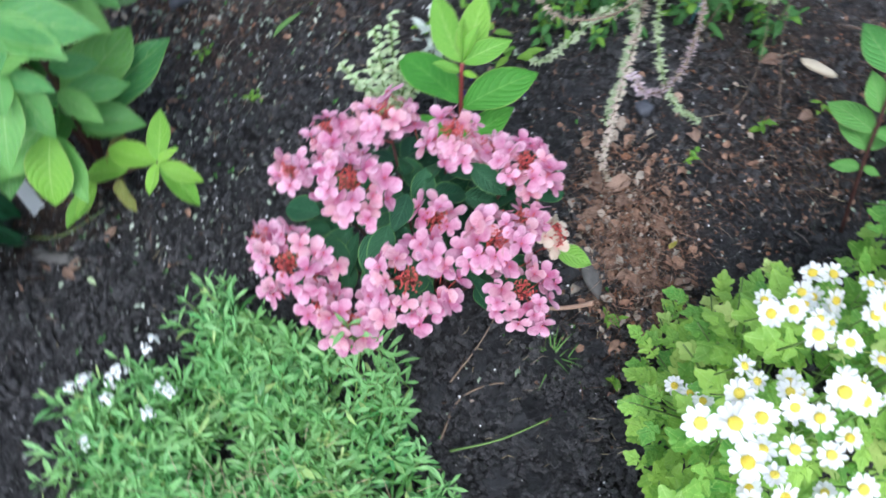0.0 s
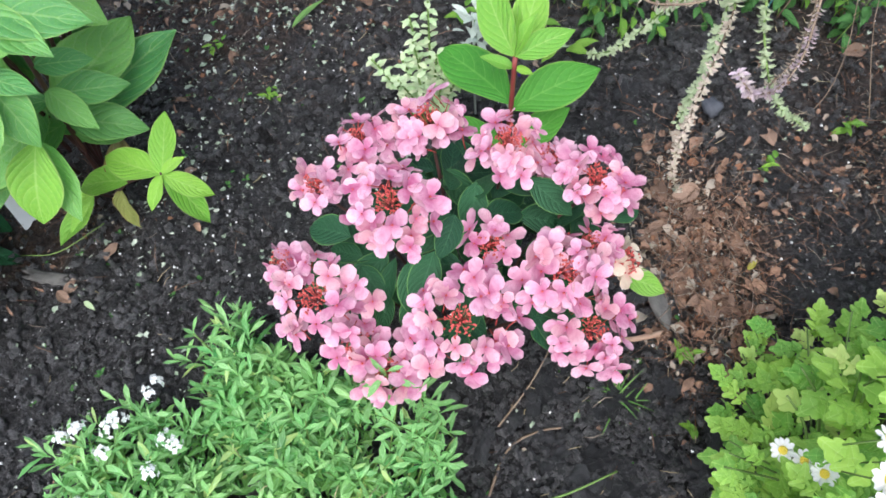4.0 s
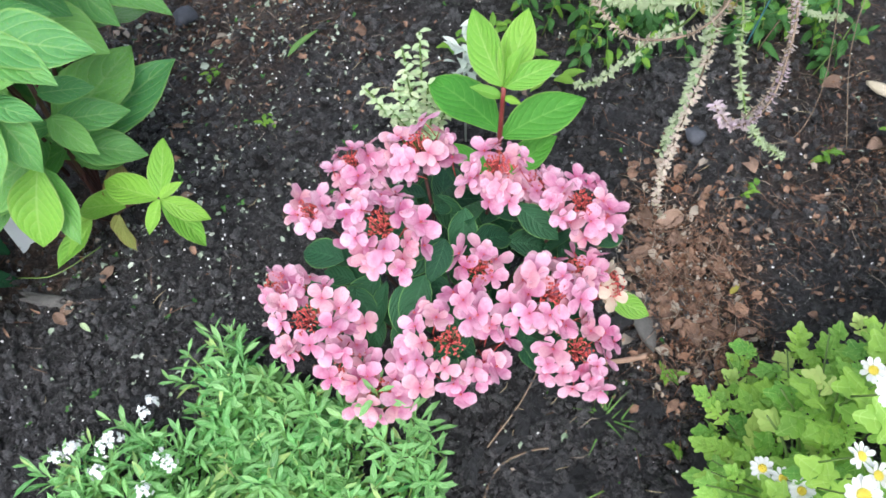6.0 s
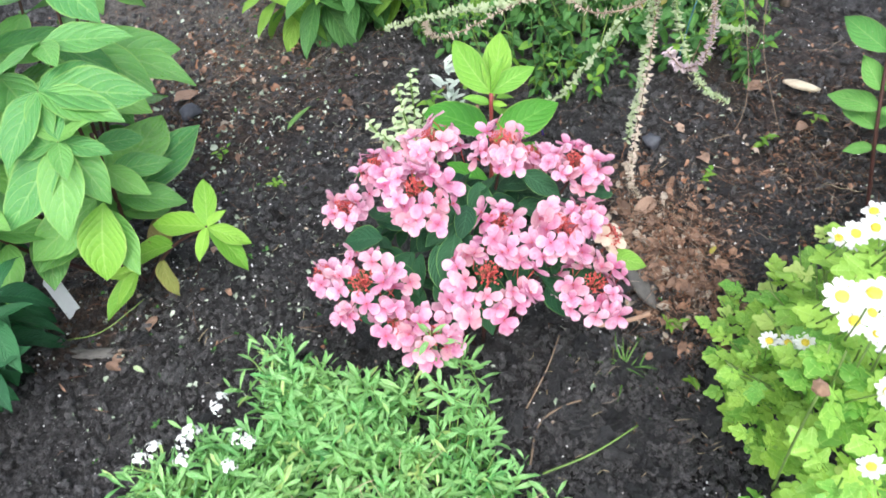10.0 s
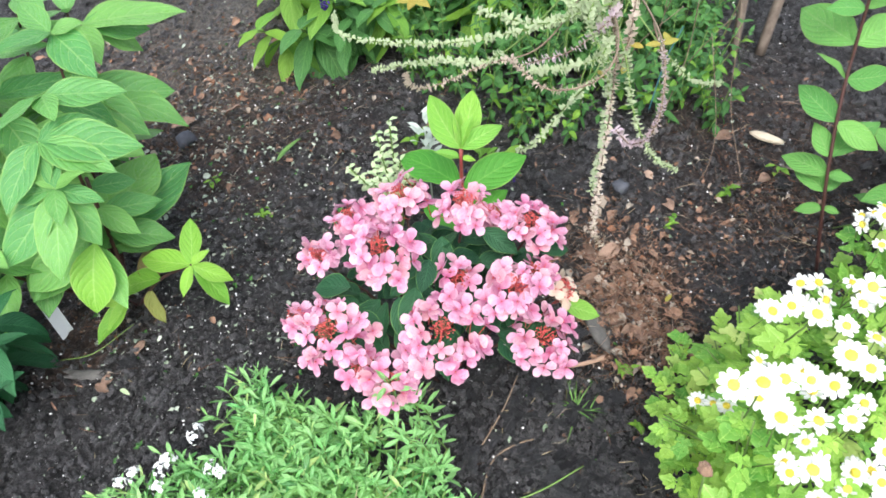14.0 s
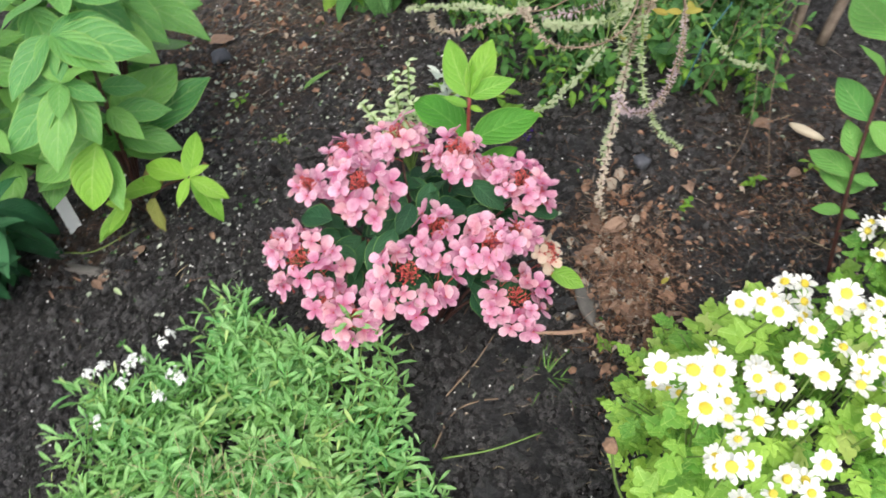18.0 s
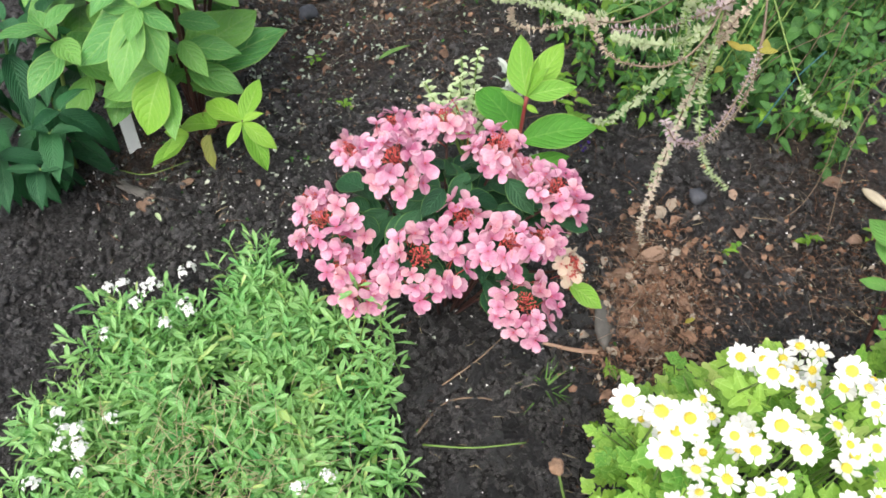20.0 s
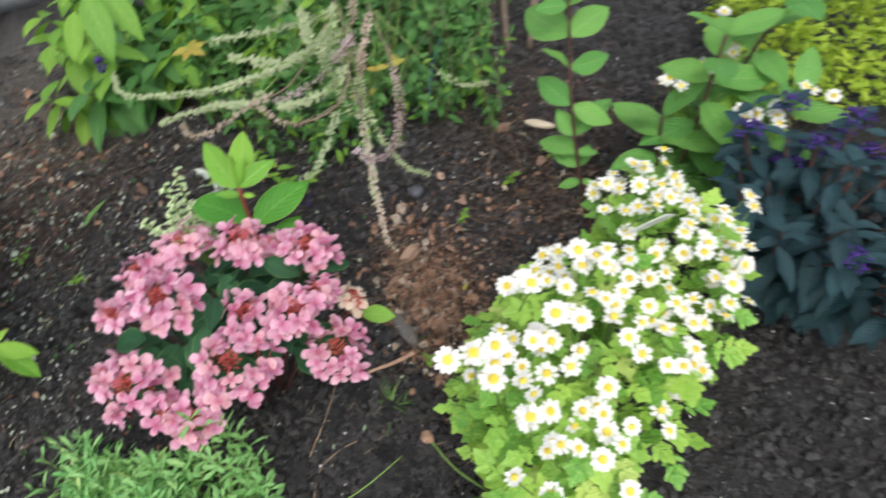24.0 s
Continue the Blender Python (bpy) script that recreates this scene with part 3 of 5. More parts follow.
# pink hydrangea
hydrangea = thing("pink_hydrangea", (0.02, 0.54, 0.0), "compact hydrangea shrub covered in dusty pink flower heads", "shrub")
florets = []
for k in range(10):
    bag = Bag()
    for j in range(4):
        g = (1.16 if j % 2 == 0 else 0.86) * rng.uniform(0.88, 1.12)
        pl = round_petal(0.0178 * g, 0.0176 * g * rng.uniform(0.88, 1.08), rng.uniform(-0.2, 0.38), k * 5 + j)
        bag.add(pl, Matrix.Rotation(radians(90 * j + rng.gauss(0, 9)), 4, "Z") @ Matrix.Translation((0, 0.0008, 0.0006 * (j % 2))) @ Matrix.Rotation(radians(rng.uniform(-14, 30)), 4, "X"), 0)
    bag.add(ball(0.0013, 0.2, 1), pose(0, 0, 0.0014), 1)
    bag.add(tube([(0, 0, 0), (0.001, 0, -0.012), (0.003, 0.002, -0.024)], [0.0007, 0.0007, 0.0008], 4), None, 1)
    florets.append(bag)
pink_florets = [b.mesh("floret", PINK, BEAD) for b in florets]
cream_florets = [b.mesh("floret", CREAM, BEAD) for b in florets]
centres = []
for k in range(3):
    bag = Bag()
    for j in range(70):
        a, e = j * 137.5 + rng.gauss(0, 20), 90 - 80 * math.sqrt((j + 0.5) / 70)
        p = polar(a, e) * rng.uniform(0.010, 0.0185)
        bag.add(ball(rng.uniform(0.0010, 0.0016), 0.15, 1), Matrix.Translation(p))
        if j % 3 == 0:
            bag.add(tube([(0, 0, -0.012), p], [0.0005, 0.0004], 3))
    centres.append(bag.mesh("flower_centre", BEAD))
young_pale = leaves_of(BRIGHT_LEAF, 0.58, 2, 0.15, 0.3, 0.02, 0.5)
hydrangea_leaves = leaves_of(DARK_LEAF, 0.53, 4, 0.2, 0.3, 0.03, 0.45)


def flower_head(pos, reach, meshes, fill=1.0, lean=(0, 0)):
    """A lacecap head: a tuft of buds in the middle, florets in a loose dome round it; reach is its outer radius."""
    pos = Vector(pos)
    out = (pos - Vector((0.02, 0.53, 0.0))).normalized()
    out = (out * 0.55 + Vector((lean[0], -0.30 + lean[1], 0.75))).normalized()
    foot = pos - out * 0.05
    path = spline([(0.02 + (pos.x - 0.02) * 0.15, 0.54 + (pos.y - 0.54) * 0.15, 0.0), Vector((0.02, 0.54, 0.0)).lerp(foot, 0.6) + Vector((0, 0, 0.03)), foot, pos - out * 0.008], 10)
    head = part("flower_head", Bag().add(tube(path, [0.0028 - 0.0013 * k / 10 for k in range(11)], 6)).mesh("flower_head", RED_STEM), hydrangea)
    part("flower_centre", centres[rng.randrange(3)], head, orient(pos - out * 0.004, out.orthogonal(), out, 0.95), "crimson buds")
    x = out.orthogonal().normalized()
    y = out.cross(x)
    ring = reach - 0.012
    count = round(18 * fill * (reach / 0.05) ** 2)
    twist = rng.uniform(0, 6.28)
    for k in range(count):
        q = 0.46 + 0.54 * ((k + 0.5) / count) ** 0.75
        ph = twist + k * 2.39996 + rng.gauss(0, 0.22)
        side = x * math.cos(ph) + y * math.sin(ph)
        rho = ring * q * rng.uniform(0.90, 1.10)
        p = pos + side * rho + out * (0.007 - 0.62 * rho * rho / ring + rng.gauss(0, 0.006))
        n = (out * 0.55 + side * (0.75 * q) + Vector((0, -0.10, 0.45)) + Vector((rng.gauss(0, 0.48), rng.gauss(0, 0.48), rng.gauss(0, 0.15)))).normalized()
        part("floret", meshes[rng.randrange(len(meshes))], head, orient(p, n.orthogonal(), n, rng.uniform(0.70, 1.04)) @ Matrix.Rotation(rng.uniform(0, 6.28), 4, "Z"))
    return head


HEADS = [(-0.125, 0.456, 0.266, 0.060, 0.85), (0.022, 0.420, 0.288, 0.063, 1.0), (-0.054, 0.400, 0.220, 0.044, 0.95), (0.050, 0.509, 0.275, 0.037, 0.75),
         (-0.044, 0.521, 0.340, 0.055, 1.25), (-0.140, 0.605, 0.247, 0.038, 0.95), (0.073, 0.604, 0.320, 0.048, 1.1), (0.163, 0.577, 0.290, 0.050, 1.1),
         (0.157, 0.448, 0.201, 0.057, 0.95), (0.121, 0.471, 0.292, 0.050, 1.15), (-0.090, 0.652, 0.268, 0.045, 1.1), (-0.013, 0.652, 0.300, 0.050, 1.05)]
for x, y, z, reach, fill in HEADS:
    flower_head((x, y, z), reach, pink_florets, fill)
flower_head((0.155, 0.520, 0.250), 0.040, pink_florets, 1.0)
flower_head((-0.088, 0.428, 0.215), 0.036, pink_florets, 0.9)
flower_head((-0.180, 0.530, 0.205), 0.031, pink_florets, 0.9, (-0.3, 0))
flower_head((0.115, 0.615, 0.275), 0.034, pink_florets, 0.9)
tagged(flower_head((0.205, 0.538, 0.185), 0.034, cream_florets, 0.95, (0.5, 0)), "faded cream flower head")
for k in range(150):
    a, q = rng.uniform(0, 360), 0.92 * math.sqrt(rng.random())
    z = 0.085 + 0.205 * (1 - q * q * 0.6) * rng.uniform(0.62, 0.95)
    p = Vector((0.02 + 0.155 * q * math.cos(radians(a)), 0.545 + 0.15 * q * math.sin(radians(a)), z))
    if p.y < 0.45 and q > 0.6:
        continue
    part("leaf", hydrangea_leaves[k % 4], hydrangea, orient(p, polar(a + rng.gauss(0, 45) if k % 3 else rng.uniform(0, 360), rng.uniform(-50, 15)), (rng.gauss(0, 0.35), -0.25 + rng.gauss(0, 0.35), 1), rng.uniform(0.044, 0.068), rng.gauss(0, 0.3)))
for x, y, z, a, e in ((0.005, 0.628, 0.24, -60, -20), (0.038, 0.585, 0.275, -100, -25), (0.015, 0.545, 0.275, -150, -25), (-0.005, 0.575, 0.27, -95, -35), (-0.030, 0.500, 0.262, -80, -30), (-0.005, 0.505, 0.270, -110, -25),
                      (0.093, 0.585, 0.28, -40, -20), (-0.095, 0.535, 0.25, 150, -15), (0.170, 0.555, 0.25, 30, -20), (-0.080, 0.470, 0.225, -150, -35), (0.060, 0.500, 0.23, -70, -40)):
    part("leaf", hydrangea_leaves[rng.randrange(4)], hydrangea, orient((x, y, z), polar(a, e), (rng.gauss(0, 0.15), -0.35, 1), rng.uniform(0.058, 0.074)))
part("leaf", young_pale[0], hydrangea, orient((0.205, 0.550, 0.125), (0.8, -0.2, -0.1), (0, -0.3, 1), 0.060), "bright green leaf")

# young hydrangea shoot behind it
bright = leaves_of(BRIGHT_LEAF, 0.42, 3, 0.28, 0.18, 0.04, 0.45)
young_dark = leaves_of(SHOOT_LEAF, 0.45, 3, 0.22, 0.2, 0.05, 0.5)
shoot = thing("hydrangea_shoot", (0.07, 0.74, 0.0), "upright shoot with crimson stem and bright lime-green leaves", "shrub")
path = stalk(shoot, [(0.062, 0.72, 0.0), (0.078, 0.745, 0.14), (0.084, 0.753, 0.28)], 0.004, 0.003, SHOOT_STEM)
tip = path[-1]
for end, up in (((0.036, 0.858, 0.292), (-0.5, -0.5, 0.8)), ((0.125, 0.842, 0.315), (0.35, -0.6, 0.8)), ((0.149, 0.772, 0.304), (0.1, -0.7, 0.7)), ((0.090, 0.792, 0.322), (0.9, -0.6, 0.4)), ((0.100, 0.785, 0.318), (-0.7, -0.6, 0.5)), ((0.044, 0.757, 0.274), (0, -0.5, 1)), ((0.105, 0.745, 0.262), (0, -0.5, 1))):
    leaf_to(shoot, bright, tip if end[2] > 0.28 else tip - Vector((0, 0, 0.018)), end, up)
for t, end in ((0.72, (-0.004, 0.866, 0.190)), (0.68, (0.188, 0.795, 0.222)), (0.42, (0.165, 0.78, 0.14)), (0.40, (0.01, 0.79, 0.12))):
    leaf_to(shoot, young_dark, along(path, t)[0], end, (0, -0.45, 1))

# tall shrub on the far side of the label
blotched = leaves_of(BLOTCHED_LEAF, 0.48, 2, 0.25, 0.3, 0.06, 0.45)
shrub_leaves = leaves_of(SHRUB_LEAF, 0.49, 5, 0.18, 0.18, 0.04, 0.44)
shrub = thing("leafy_shrub", (-0.56, 0.80, 0.0), "tall leafy shrub with red-brown stems and glossy green leaves", "shrub")
FAR_STEMS = [([(-0.58, 0.80, 0), (-0.64, 0.76, 0.26), (-0.62, 0.70, 0.48)], 9, 0.105, 0), ([(-0.60, 0.84, 0), (-0.70, 0.90, 0.25), (-0.74, 0.92, 0.48)], 9, 0.13, 30), ([(-0.60, 0.88, 0), (-0.60, 0.98, 0.3), (-0.57, 1.02, 0.50)], 8, 0.13, 15),
             ([(-0.62, 0.84, 0), (-0.70, 0.80, 0.25), (-0.70, 0.76, 0.42)], 9, 0.105, 35), ([(-0.58, 0.84, 0), (-0.60, 0.85, 0.3), (-0.58, 0.84, 0.54)], 9, 0.125, 60), ([(-0.57, 0.86, 0), (-0.53, 0.95, 0.25), (-0.50, 1.00, 0.44)], 6, 0.13, 40), ([(-0.58, 0.78, 0), (-0.62, 0.68, 0.2), (-0.61, 0.62, 0.34)], 6, 0.105, 10)]
for pts, n, size, first in FAR_STEMS:
    path = stalk(shrub, pts, 0.0038, 0.0018, RED_STEM)
    pairs(shrub, path, shrub_leaves, n, size, 0.42, 1.0, first, -14, 38, 82)
# near stems: where a stem ends, then the tips of the leaves that spread from there
SPRIGS = [((-0.465, 0.656, 0.383), ((-0.47, 0.57, 0.30), (-0.42, 0.62, 0.31), (-0.41, 0.64, 0.36), (-0.455, 0.60, 0.37), (-0.53, 0.65, 0.37), (-0.55, 0.60, 0.29), (-0.42, 0.66, 0.41), (-0.47, 0.70, 0.42), (-0.50, 0.69, 0.42))),
          ((-0.48, 0.705, 0.425), ((-0.39, 0.66, 0.39), (-0.355, 0.70, 0.396), (-0.48, 0.65, 0.39), (-0.53, 0.63, 0.38), (-0.40, 0.745, 0.415))),
          ((-0.475, 0.765, 0.455), ((-0.37, 0.76, 0.44), (-0.45, 0.71, 0.46), (-0.41, 0.81, 0.37), (-0.53, 0.69, 0.45))),
          ((-0.50, 0.92, 0.35), ((-0.38, 0.96, 0.28), (-0.36, 0.94, 0.267), (-0.42, 0.92, 0.28), (-0.40, 0.86, 0.30))),
          ((-0.48, 0.88, 0.48), ((-0.40, 0.79, 0.46), (-0.42, 0.86, 0.50), (-0.54, 0.94, 0.49), (-0.52, 0.81, 0.50))),
          ((-0.47, 0.96, 0.44), ((-0.34, 1.04, 0.40), (-0.39, 1.01, 0.38), (-0.41, 1.02, 0.36), (-0.44, 0.88, 0.42)))]
for end, tips in SPRIGS:
    stalk(shrub, [(-0.54, 0.80, 0), (0.5 * (end[0] - 0.54), 0.5 * (end[1] + 0.80) + 0.01, 0.55 * end[2]), end], 0.0038, 0.002, RED_STEM)
    for p in tips:
        leaf_to(shrub, shrub_leaves, end, p, (rng.gauss(0, 0.12), -0.30 + rng.gauss(0, 0.1), 1))
for k in range(30):
    p = Vector((rng.uniform(-0.62, -0.48), rng.uniform(0.72, 0.95), rng.uniform(0.14, 0.38)))
    part("leaf", shrub_leaves[k % 5], shrub, orient(p, polar(rng.gauss(-35, 55), rng.uniform(-35, 5)), (rng.gauss(0, 0.25), -0.25, 1), rng.uniform(0.075, 0.115)))
path = stalk(shrub, [(-0.53, 0.78, 0), (-0.49, 0.74, 0.14), (-0.455, 0.72, 0.34)], 0.0042, 0.003, RED_STEM)
for t, p in ((0.62, (-0.39, 0.905, 0.19)), (0.75, (-0.405, 0.88, 0.24)), (0.82, (-0.385, 0.755, 0.245)), (0.85, (-0.415, 0.685, 0.245)), (0.70, (-0.385, 0.74, 0.18)), (0.95, (-0.40, 0.74, 0.305)), (0.62, (-0.42, 0.755, 0.15)), (0.68, (-0.59, 0.645, 0.19)), (0.55, (-0.44, 0.80, 0.17)), (0.8, (-0.55, 0.69, 0.26))):
    leaf_to(shrub, shrub_leaves, along(path, t)[0], p, (rng.gauss(0, 0.1), -0.3, 1))
leaf_to(shrub, young_pale, (-0.450, 0.645, 0.285), (-0.478, 0.580, 0.205), (0.1, -0.7, 0.8))
leaf_to(shrub, shrub_leaves, (-0.46, 0.66, 0.26), (-0.43, 0.60, 0.19), (0.1, -0.6, 0.8))
leaf_to(shrub, shrub_leaves, (-0.47, 0.67, 0.27), (-0.575, 0.625, 0.20), (-0.1, -0.35, 1))
path = stalk(shrub, [(-0.51, 0.755, 0.0), (-0.45, 0.70, 0.10), (-0.40, 0.675, 0.16), (-0.34, 0.652, 0.205)], 0.0036, 0.002, RED_STEM)
for t, p, up in ((1, (-0.340, 0.733, 0.222), (0, -0.8, 0.6)), (1, (-0.292, 0.643, 0.160), (0.2, -0.2, 1)), (1, (-0.300, 0.637, 0.127), (0.5, -0.3, 0.8)), (1, (-0.357, 0.618, 0.172), (-0.1, -0.3, 1)), (1, (-0.432, 0.682, 0.190), (0, -0.2, 1)), (1, (-0.315, 0.672, 0.215), (0, -0.3, 1)),
                 (0.62, (-0.50, 0.708, 0.11), (0, -0.3, 1))):
    leaf_to(shrub, bright, along(path, t)[0], p, up)
stalk(shrub, [(-0.515, 0.755, 0.0), (-0.50, 0.715, 0.07), (-0.485, 0.695, 0.095)], 0.0022, 0.0014, RED_STEM)
for foot, p in (((-0.490, 0.698, 0.088), (-0.540, 0.640, 0.050)), ((-0.486, 0.695, 0.095), (-0.517, 0.650, 0.060)), ((-0.488, 0.700, 0.090), (-0.535, 0.690, 0.085))):
    leaf_to(shrub, bright, foot, p, (0, -0.4, 1))
for t, p in ((0.38, (-0.448, 0.668, 0.045)), (0.5, (-0.46, 0.765, 0.13))):
    leaf_to(shrub, blotched, along(path, t)[0], p, (0, -0.4, 1), "leaf turning brown")

# dark pleated plant
deep = leaves_of(DEEP_LEAF, 0.40, 4, 0.35, 0.5, 0.05, 0.40)
dark_plant = thing("dark_leafed_plant", (-0.73, 0.65, 0.0), "low shrub with deep green pleated drooping leaves", "shrub")
for pts, n, size in (([(-0.73, 0.65, 0), (-0.67, 0.61, 0.15), (-0.59, 0.56, 0.24)], 6, 0.10), ([(-0.75, 0.67, 0), (-0.75, 0.65, 0.2), (-0.69, 0.63, 0.33)], 6, 0.12), ([(-0.73, 0.63, 0), (-0.69, 0.55, 0.1), (-0.63, 0.51, 0.15)], 5, 0.085),
                     ([(-0.77, 0.67, 0), (-0.83, 0.61, 0.2), (-0.85, 0.57, 0.3)], 6, 0.12), ([(-0.74, 0.62, 0), (-0.72, 0.54, 0.12), (-0.68, 0.48, 0.19)], 6, 0.10), ([(-0.75, 0.60, 0), (-0.76, 0.52, 0.10), (-0.75, 0.46, 0.16)], 5, 0.10), ([(-0.71, 0.64, 0), (-0.66, 0.60, 0.14), (-0.615, 0.545, 0.20)], 5, 0.095), ([(-0.74, 0.68, 0), (-0.70, 0.70, 0.2), (-0.67, 0.68, 0.31)], 6, 0.11), ([(-0.77, 0.69, 0), (-0.77, 0.75, 0.22), (-0.73, 0.79, 0.36)], 6, 0.12)):
    path = stalk(dark_plant, pts, 0.004, 0.002, GREEN_STEM)
    pairs(dark_plant, path, deep, n, size, 0.2, 1.0, rng.uniform(0, 90), -35, 20)

# young shrubs by the feverfew
young = leaves_of(YOUNG_LEAF, 0.52, 4, 0.15, 0.22, 0.03, 0.45)
sapling = thing("young_hydrangea", (0.69, 0.66, 0.0), "single dark red stem with paired mid-green leaves", "shrub")
path = stalk(sapling, [(0.675, 0.645, 0), (0.662, 0.690, 0.15), (0.668, 0.745, 0.28), (0.676, 0.775, 0.37), (0.674, 0.785, 0.46)], 0.0034, 0.0024, RED_STEM, "stem", 20)
for h, near_side, far_side in ((0.12, (0.62, 0.70, 0.11), (0.69, 0.67, 0.12)), (0.16, (0.635, 0.75, 0.165), (0.71, 0.73, 0.165)), (0.19, (0.618, 0.775, 0.17), (0.70, 0.68, 0.18)), (0.215, (0.635, 0.765, 0.245), (0.755, 0.765, 0.25)),
                               (0.265, (0.622, 0.815, 0.275), (0.72, 0.69, 0.22)), (0.31, (0.64, 0.80, 0.355), (0.765, 0.755, 0.30)), (0.37, (0.625, 0.89, 0.36), (0.775, 0.82, 0.375)), (0.42, (0.62, 0.79, 0.43), (0.73, 0.80, 0.44)), (0.455, (0.64, 0.84, 0.48), (0.71, 0.75, 0.48))):
    p = min(path, key=lambda q: abs(q.z - h))
    for end in (near_side, far_side):
        leaf_to(sapling, young, p, Vector(p).lerp(Vector(end), rng.uniform(0.80, 0.98)), (rng.gauss(0, 0.35), -0.6 + rng.gauss(0, 0.3), 1))
second = thing("young_hydrangea", (0.84, 0.66, 0.0), "branching young shrub with broad mid-green leaves", "shrub")
for pts, n in (([(0.84, 0.66, 0), (0.89, 0.68, 0.18), (0.93, 0.70, 0.34)], 6), ([(0.84, 0.66, 0), (0.93, 0.62, 0.14), (1.03, 0.60, 0.25)], 6), ([(0.84, 0.66, 0), (0.82, 0.68, 0.1), (0.83, 0.70, 0.2)], 4), ([(0.86, 0.68, 0), (0.98, 0.72, 0.2), (1.06, 0.72, 0.36)], 5)):
    path = stalk(second, pts, 0.0045, 0.003, RED_STEM)
    pairs(second, path, young, n + 1, 0.11, 0.25, 1.0, rng.uniform(0, 90), 0, 30, 85, 0.9)

# heliotrope
blue = leaves_of(BLUE_LEAF, 0.42, 4, 0.25, 0.4, 0.04, 0.45)
heliotrope = thing("heliotrope", (0.93, 0.38, 0.0), "shaded bushy plant with blue-green leaves and purple flowers", "plant")
for k in range(48):
    a = rng.uniform(0, 360)
    q = 0.20 * math.sqrt(rng.random())
    top = (0.965 + 1.05 * q * math.cos(radians(a)), 0.36 + 1.15 * q * math.sin(radians(a)), rng.uniform(0.15, 0.29))
    path = stalk(heliotrope, [(0.93 + 0.02 * math.cos(radians(a)), 0.38 + 0.02 * math.sin(radians(a)), 0), (0.93 + 0.6 * q * math.cos(radians(a)), 0.38 + 0.6 * q * math.sin(radians(a)), top[2] * 0.6), top], 0.003, 0.0018, RED_STEM)
    pairs(heliotrope, path, blue, 6, 0.078, 0.3, 1.0, rng.uniform(0, 90), -15, 25)
    if k % 3 == 0:
        bag = Bag()
        for j in range(40):
            d = polar(rng.uniform(0, 360), rng.uniform(0, 90))
            bag.add(ball(0.0032, 0.4, 1), Matrix.Translation(Vector(top) + Vector((d.x * 0.026, d.y * 0.026, d.z * 0.012 + 0.005))))
        part("flower_head", bag.mesh("flower_head", PURPLE), heliotrope, None, "deep purple flower cluster")

# alyssum
alyssum = thing("alyssum", (-0.22, 0.28, 0.0), "dense mat of sweet alyssum with tiny white flower clusters", "plant")
narrow = [blade(1.0, 0.18 + 0.018 * k, 0.22, 0.04 + 0.07 * k, 0, 0.64, 4, 2, 0, k) for k in range(5)]
alyssum_leaves = [Bag().add(b).mesh("leaf", m) for m in (ALYSSUM_SINGLE, ALYSSUM_TIP) for b in narrow]
bright_narrow = [Bag().add(b).mesh("leaf", ALYSSUM_TIP) for b in narrow]
shoots = []
for k in range(7):
    n = rng.randint(13, 16)
    bend = Vector((rng.gauss(0, 0.012), rng.gauss(0, 0.012), 0))
    line = spline([(0, 0, 0), (bend.x * 0.3, bend.y * 0.3, 0.037), (bend.x, bend.y, 0.075)], 6)
    leaves = []
    for j in range(n):
        t = 0.2 + 0.8 * j / (n - 1)
        p, d = along(line, t)
        size = 0.029 * (1 - 1.5 * max(0, t - 0.75)) * rng.uniform(0.7, 1.25)
        leaves.append((rng.randrange(5), 1 if t > 0.66 else 0, orient(p, polar(j * 137.5 + rng.gauss(0, 14), 25 + 38 * max(0, t - 0.6) / 0.4 + rng.gauss(0, 10)), (rng.gauss(0, 0.15), rng.gauss(0, 0.15), 1), size)))
    shoots.append((Bag().add(tube(line, [0.0009] * 7, 4)).mesh("shoot", GREEN_STEM), leaves))


def in_mat(x, y):
    """Whether a spot lies under the alyssum mat."""
    return min(((x - cx) / rx) ** 2 + ((y - cy) / ry) ** 2 for cx, cy, rx, ry in ((-0.23, 0.18, 0.215, 0.215), (-0.125, 0.275, 0.115, 0.145), (-0.255, 0.425, 0.068, 0.080), (-0.355, 0.300, 0.095, 0.110), (-0.01, 0.19, 0.09, 0.065), (-0.165, 0.40, 0.075, 0.07)))


rest, count = Bag(), 0
while count < 760:
    x, y = rng.uniform(-0.55, 0.12), rng.uniform(-0.08, 0.52)
    d = in_mat(x, y)
    clump = noise.noise(Vector((x * 24, y * 24, 7)))
    if d > 1.0 or clump < -0.22:
        continue
    lean = Vector((x + 0.2, y - 0.24, 0)) * 1.5 * d
    h = 0.004 + 0.060 * (1 - d) * (0.6 + 0.5 * noise.noise(Vector((x * 9, y * 9, 4)))) + 0.045 * max(0.0, clump + 0.1)
    way = (Vector((0, -0.1, 1)) + lean + Vector((rng.gauss(0, 0.27), rng.gauss(0, 0.27), 0))).normalized()
    m = orient((x, y, rise(x, y) + h * rng.uniform(0.15, 1.0)), way.orthogonal(), way, rng.uniform(0.70, 1.25)) @ Matrix.Rotation(rng.uniform(0, 6.28), 4, "Z")
    stem, leaves = shoots[count % 7]
    if count < 75:
        sprout = part("shoot", stem, alyssum, m)
        for shape, young_leaf, lm in leaves:
            part("leaf", alyssum_leaves[shape + 5 * young_leaf], sprout, m @ lm)
    else:
        for shape, young_leaf, lm in leaves:
            rest.add(narrow[shape], m @ lm, young_leaf)
    count += 1
part("foliage", rest.mesh("foliage", ALYSSUM_LEAF, ALYSSUM_TIP), alyssum)["kind"] = "stuff"
